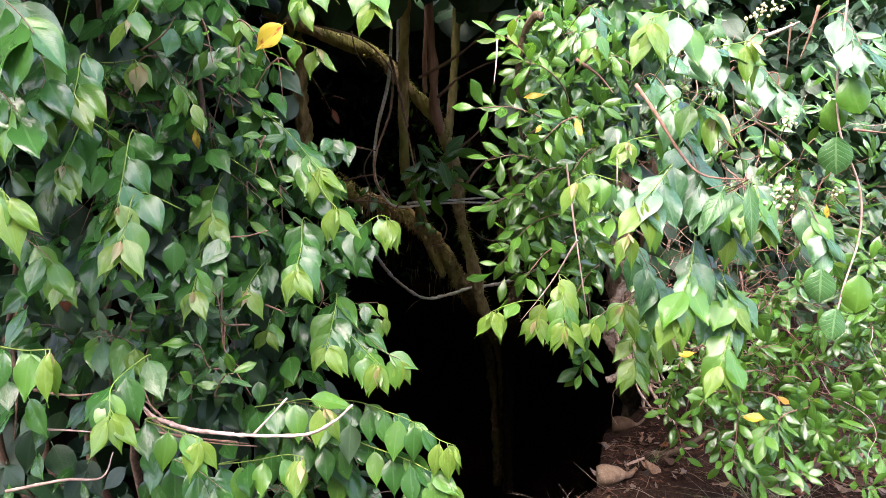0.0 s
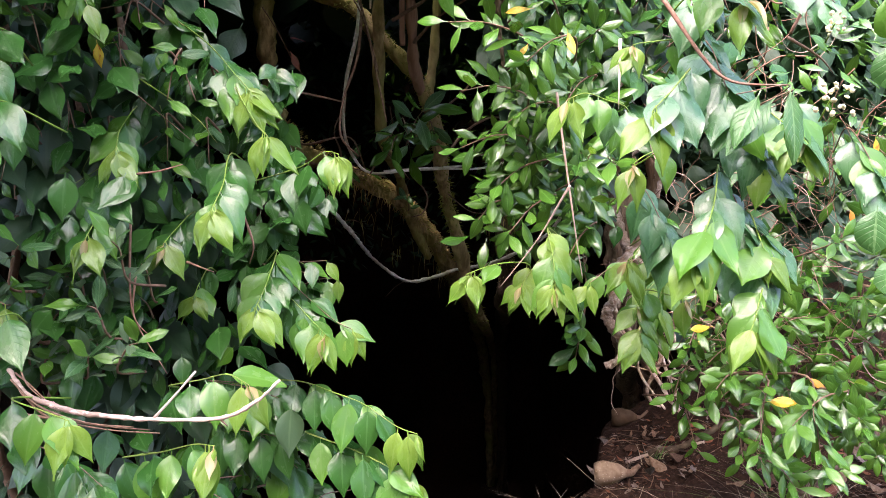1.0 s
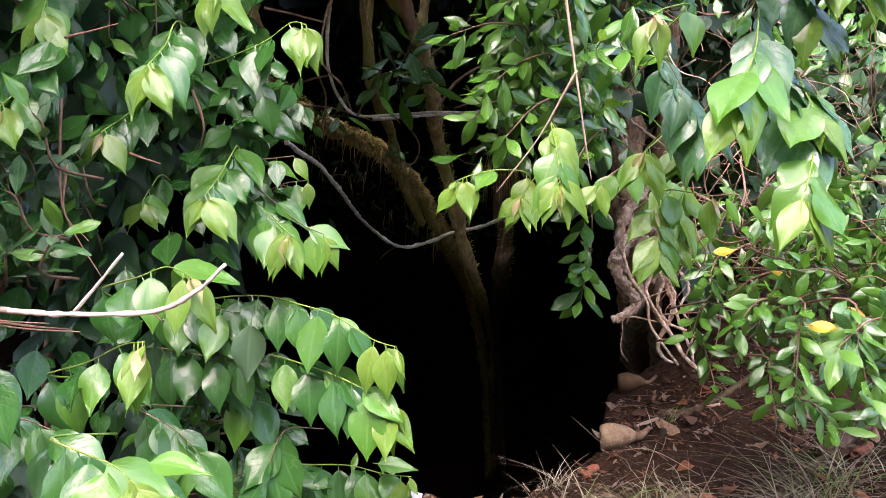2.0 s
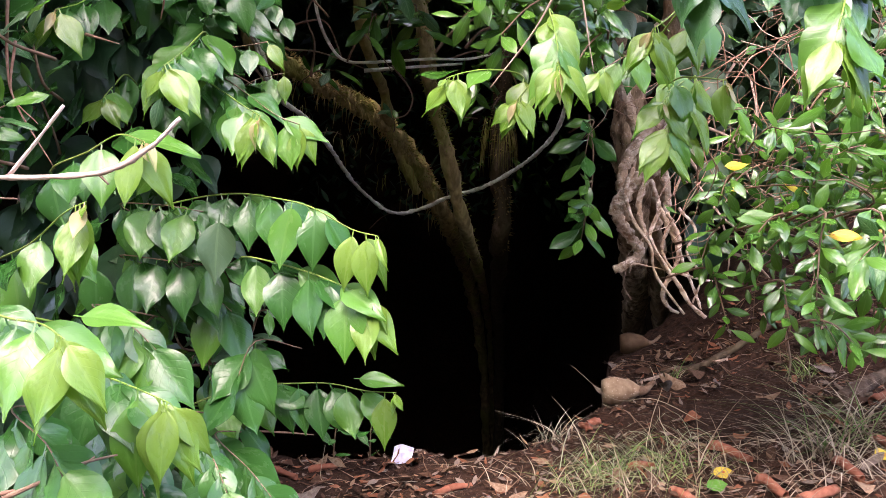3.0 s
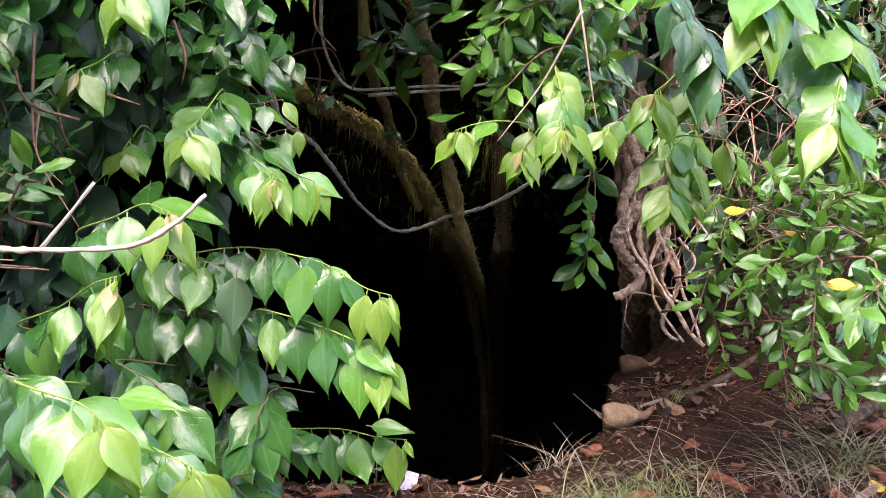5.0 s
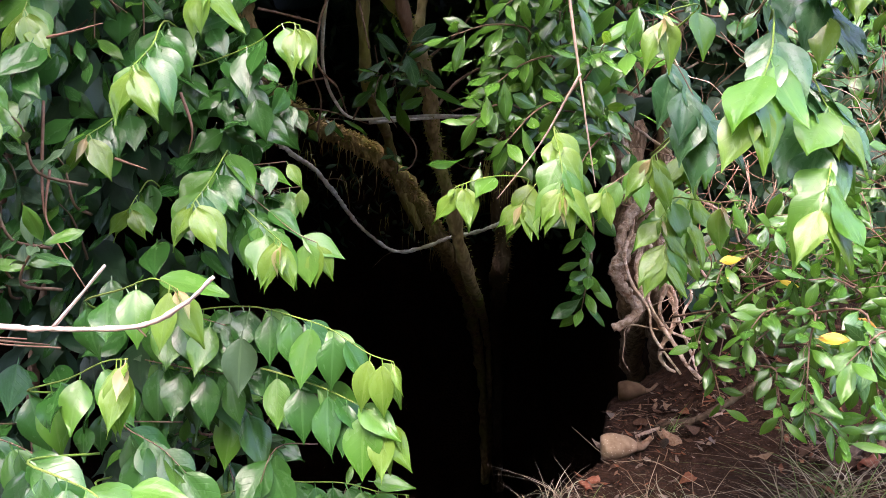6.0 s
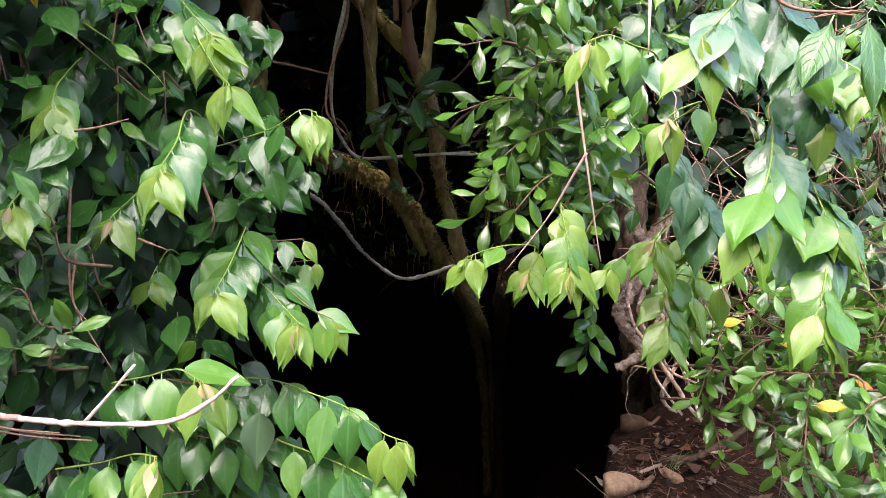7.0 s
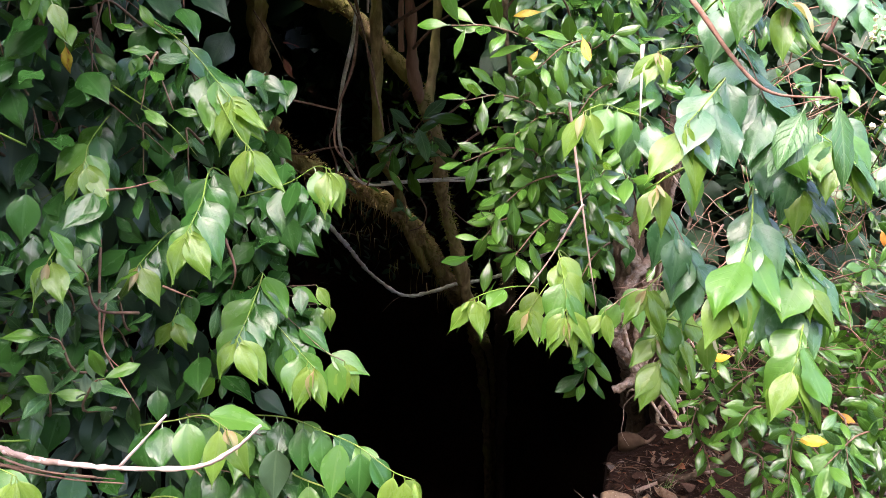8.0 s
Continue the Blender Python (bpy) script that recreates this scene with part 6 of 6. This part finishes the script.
crumbs = bmesh.new()
for i in range(5200):
    x, y = rng.uniform(0.1, 1.7), rng.uniform(2.35, 3.1)
    if on_soil(x, y):
        r = 0.0012 + 0.0055 * rng.random() ** 2.5
        q = [drop(x, y, r * 0.3) + Vector((r * a, r * b, r * c)) + jitter(r * 0.3) for a, b, c in ((1, 0, 0), (-0.5, 0.85, 0), (-0.5, -0.85, 0), (0, 0, 1))]
        vs = [crumbs.verts.new(k) for k in q]
        for t in ((0, 1, 3), (1, 2, 3), (2, 0, 3)):
            crumbs.faces.new([vs[k] for k in t])
whole("soil_crumbs", crumbs, CRUMB, drop(0.8, 2.6), "loose dark crumbs of earth on the slope", "soil", kind="stuff")


# ---- curled strips of rust-brown bark ----
def curl_strip(at, length, radius, turn, tilt=0.1):
    d = Vector((math.cos(turn), math.sin(turn), tilt)).normalized()
    s = d.cross(Vector((0, 0, 1))).normalized()
    u = s.cross(d)
    bm = bmesh.new()
    rows = []
    for i in range(7):
        f = i / 6
        c = Vector(at) + d * (length * (f - 0.5)) + u * (radius * 0.8 + 0.006 * math.sin(f * 4)) + s * (0.012 * math.sin(f * 3 + turn))
        rows.append([bm.verts.new(c + (s * math.cos(w) + u * math.sin(w)) * radius * (1.0 - 0.35 * f + 0.25 * k / 9 + 0.5 * noise.noise((f * 5 + at[0] * 9, k * 0.6, at[1] * 7)))) for k, w in enumerate(np.linspace(-0.4, 4.9, 9))])
    for a, b in zip(rows, rows[1:]):
        for k in range(8):
            bm.faces.new((a[k], a[k + 1], b[k + 1], b[k]))
    ob = whole("curled_bark", bm, BARK_CURL, at, "rolled strip of dry rust-orange bark on the soil", "bark strip", group="curled bark strips")
    ob.modifiers.new("thick", "SOLIDIFY").thickness = 0.0015
    return ob


for x, y, n, r, w in ((0.84, 2.42, 0.12, 0.013, -0.9), (0.87, 2.25, 0.10, 0.013, -1.2), (0.95, 2.20, 0.11, 0.012, 0.35), (0.67, 2.25, 0.07, 0.012, 1.6), (1.05, 2.27, 0.10, 0.012, -1.3),
                      (1.30, 2.58, 0.10, 0.014, 0.6), (0.54, 2.72, 0.06, 0.010, 1.4), (0.57, 2.75, 0.05, 0.012, 0.5), (0.17, 2.47, 0.07, 0.009, 0.2), (0.13, 2.45, 0.06, 0.009, 0.6),
                      (-0.30, 2.58, 0.10, 0.008, -0.5), (-0.20, 2.62, 0.08, 0.008, 0.3), (0.62, 2.42, 0.07, 0.009, 0.1), (1.18, 2.36, 0.09, 0.011, 1.2)):
    curl_strip(drop(x, y), n, r, w)


# ---- grass tufts and straw ----
def blade(bm, p, lean, height, width, droop):
    a = Vector((-lean.y, lean.x, 0)).normalized() * width
    last = None
    for i in range(6):
        f = i / 5
        c = p + lean * (height * f * (0.5 + droop * f)) + Vector((0, 0, height * f * (1 - 0.75 * droop * f)))
        w = a * (1 - f * 0.9)
        row = [bm.verts.new(c - w), bm.verts.new(c + w)]
        if last:
            bm.faces.new((last[0], last[1], row[1], row[0]))
        last = row


def tuft(x, y, n, spread, height, material, label, droop=0.9):
    bm = bmesh.new()
    for i in range(n):
        if i % 5 > 2:
            continue
        px, py = x + rng.gauss(0, spread), y + rng.gauss(0, spread * 0.6)
        w = rng.uniform(0, 6.28)
        lean = Vector((math.cos(w), math.sin(w), 0)) * rng.uniform(0.5, 2.1)
        blade(bm, drop(px, py, -0.003), lean, height * rng.uniform(0.4, 1.4), rng.uniform(0.0009, 0.0022), droop * rng.uniform(0.3, 1.25))
    return whole("grass_tuft", bm, material, drop(x, y), label, "grass", group="grass tufts", kind="stuff")


for x, y, n, s, h in ((0.62, 2.46, 30, 0.08, 0.12), (0.74, 2.35, 40, 0.09, 0.13), (1.04, 2.35, 100, 0.045, 0.17), (1.17, 2.45, 80, 0.045, 0.15), (0.44, 2.69, 80, 0.03, 0.085), (0.86, 3.0, 14, 0.02, 0.10),
                      (0.50, 2.36, 80, 0.07, 0.08), (0.90, 2.24, 60, 0.09, 0.11), (1.10, 2.22, 80, 0.06, 0.14), (0.25, 2.44, 14, 0.06, 0.07), (1.22, 2.78, 24, 0.04, 0.08)):
    tuft(x, y, n, s, h, STRAW, "dry straw-coloured grass tuft on bare soil")
for x, y, n, s, h in ((0.53, 2.41, 150, 0.07, 0.055), (1.06, 2.38, 50, 0.04, 0.15), (1.21, 2.81, 60, 0.025, 0.09), (0.68, 2.38, 80, 0.07, 0.08), (0.87, 3.0, 14, 0.015, 0.08), (1.15, 2.44, 40, 0.04, 0.13)):
    tuft(x, y, n, s, h, GRASS, "fresh green grass tuft among fallen leaves")


def sward(x, y, wide, deep, n, length, material, label):
    """Long fine grass fallen over to one side in a matted sheaf."""
    bm = bmesh.new()
    for i in range(n):
        px, py = x + rng.gauss(0, wide), y + rng.gauss(0, deep)
        lean = Vector((-1 + rng.gauss(0, 0.7), -0.35 + rng.gauss(0, 0.5), 0)).normalized()
        up = rng.uniform(0.15, 0.6)
        h = length * rng.uniform(0.5, 1.4)
        a = Vector((-lean.y, lean.x, 0.4)).normalized() * rng.uniform(0.0007, 0.0015)
        bend, last = Vector((-lean.y, lean.x, 0)) * rng.gauss(0, 0.25), None
        for k in range(7):
            f = k / 6
            q = Vector((px, py, 0)) + lean * (h * f) + bend * (h * f * f)
            c = drop(q.x, q.y, 0.004 + h * up * 4 * f * (1 - f) * 0.6 + 0.012 * f)
            row = [bm.verts.new(c - a * (1 - 0.85 * f)), bm.verts.new(c + a * (1 - 0.85 * f))]
            if last:
                bm.faces.new((last[0], last[1], row[1], row[0]))
            last = row
    return whole("grass_tuft", bm, material, drop(x, y), label, "grass", group="grass tufts", kind="stuff")


sward(0.66, 2.50, 0.10, 0.05, 130, 0.17, GRASS_GREY, "matted sheaf of bleached grass fallen over on the soil")
sward(0.56, 2.45, 0.08, 0.05, 110, 0.14, GRASS, "green grass leaning over the fallen leaves")
sward(0.74, 2.40, 0.10, 0.06, 90, 0.16, STRAW, "dry straw lying matted on the soil")
sward(0.44, 2.71, 0.02, 0.015, 45, 0.09, GRASS_GREY, "small tuft of bleached grass at the hollow's rim")
sward(1.14, 2.42, 0.05, 0.05, 60, 0.20, STRAW, "dry straw lying matted on the soil")


def straw(points, r=0.0012):
    whole("straw", tube(points, r, r * 0.6, 4, 5), STRAW, points[0], "single long dry grass stalk", "grass stalk", group="grass stalks")


straw([drop(0.86, 2.62), drop(0.72, 2.66, 0.07), (0.614, 2.700, 0.208), (0.496, 2.720, 0.300)])
straw([drop(-0.16, 2.55), (-0.195, 2.550, 0.040), (-0.182, 2.550, 0.132)])
straw([drop(0.0, 2.50), (-0.074, 2.500, 0.000), (-0.016, 2.500, 0.046), (0.063, 2.520, 0.045)])
straw([(0.940, 2.420, 0.030), (0.854, 2.460, 0.108), (0.706, 2.500, 0.190), (0.682, 2.500, 0.257)])
straw([(0.765, 2.400, 0.029), (0.654, 2.460, 0.123), (0.662, 2.500, 0.204), (0.696, 2.520, 0.298)])
straw([(1.093, 2.420, 0.052), (1.026, 2.500, 0.167), (1.007, 2.520, 0.265)])

for x, y, tone, label in ((0.76, 2.33, "yellow", "fallen yellow leaf lying on grass"), (0.72, 2.26, "mid", "fallen green leaf lying on grass"), (1.12, 2.30, "yellow", "fallen yellow leaf among straw")):
    ob = new("fallen_leaf", leaf_mesh("broad", tone))
    ob.matrix_world = leaf_pose(drop(x, y, 0.02), (1, 0.2, 0.05), (0, -0.7, 1), 0.055)
    tagged(ob, label, "leaf", group="fallen leaves")
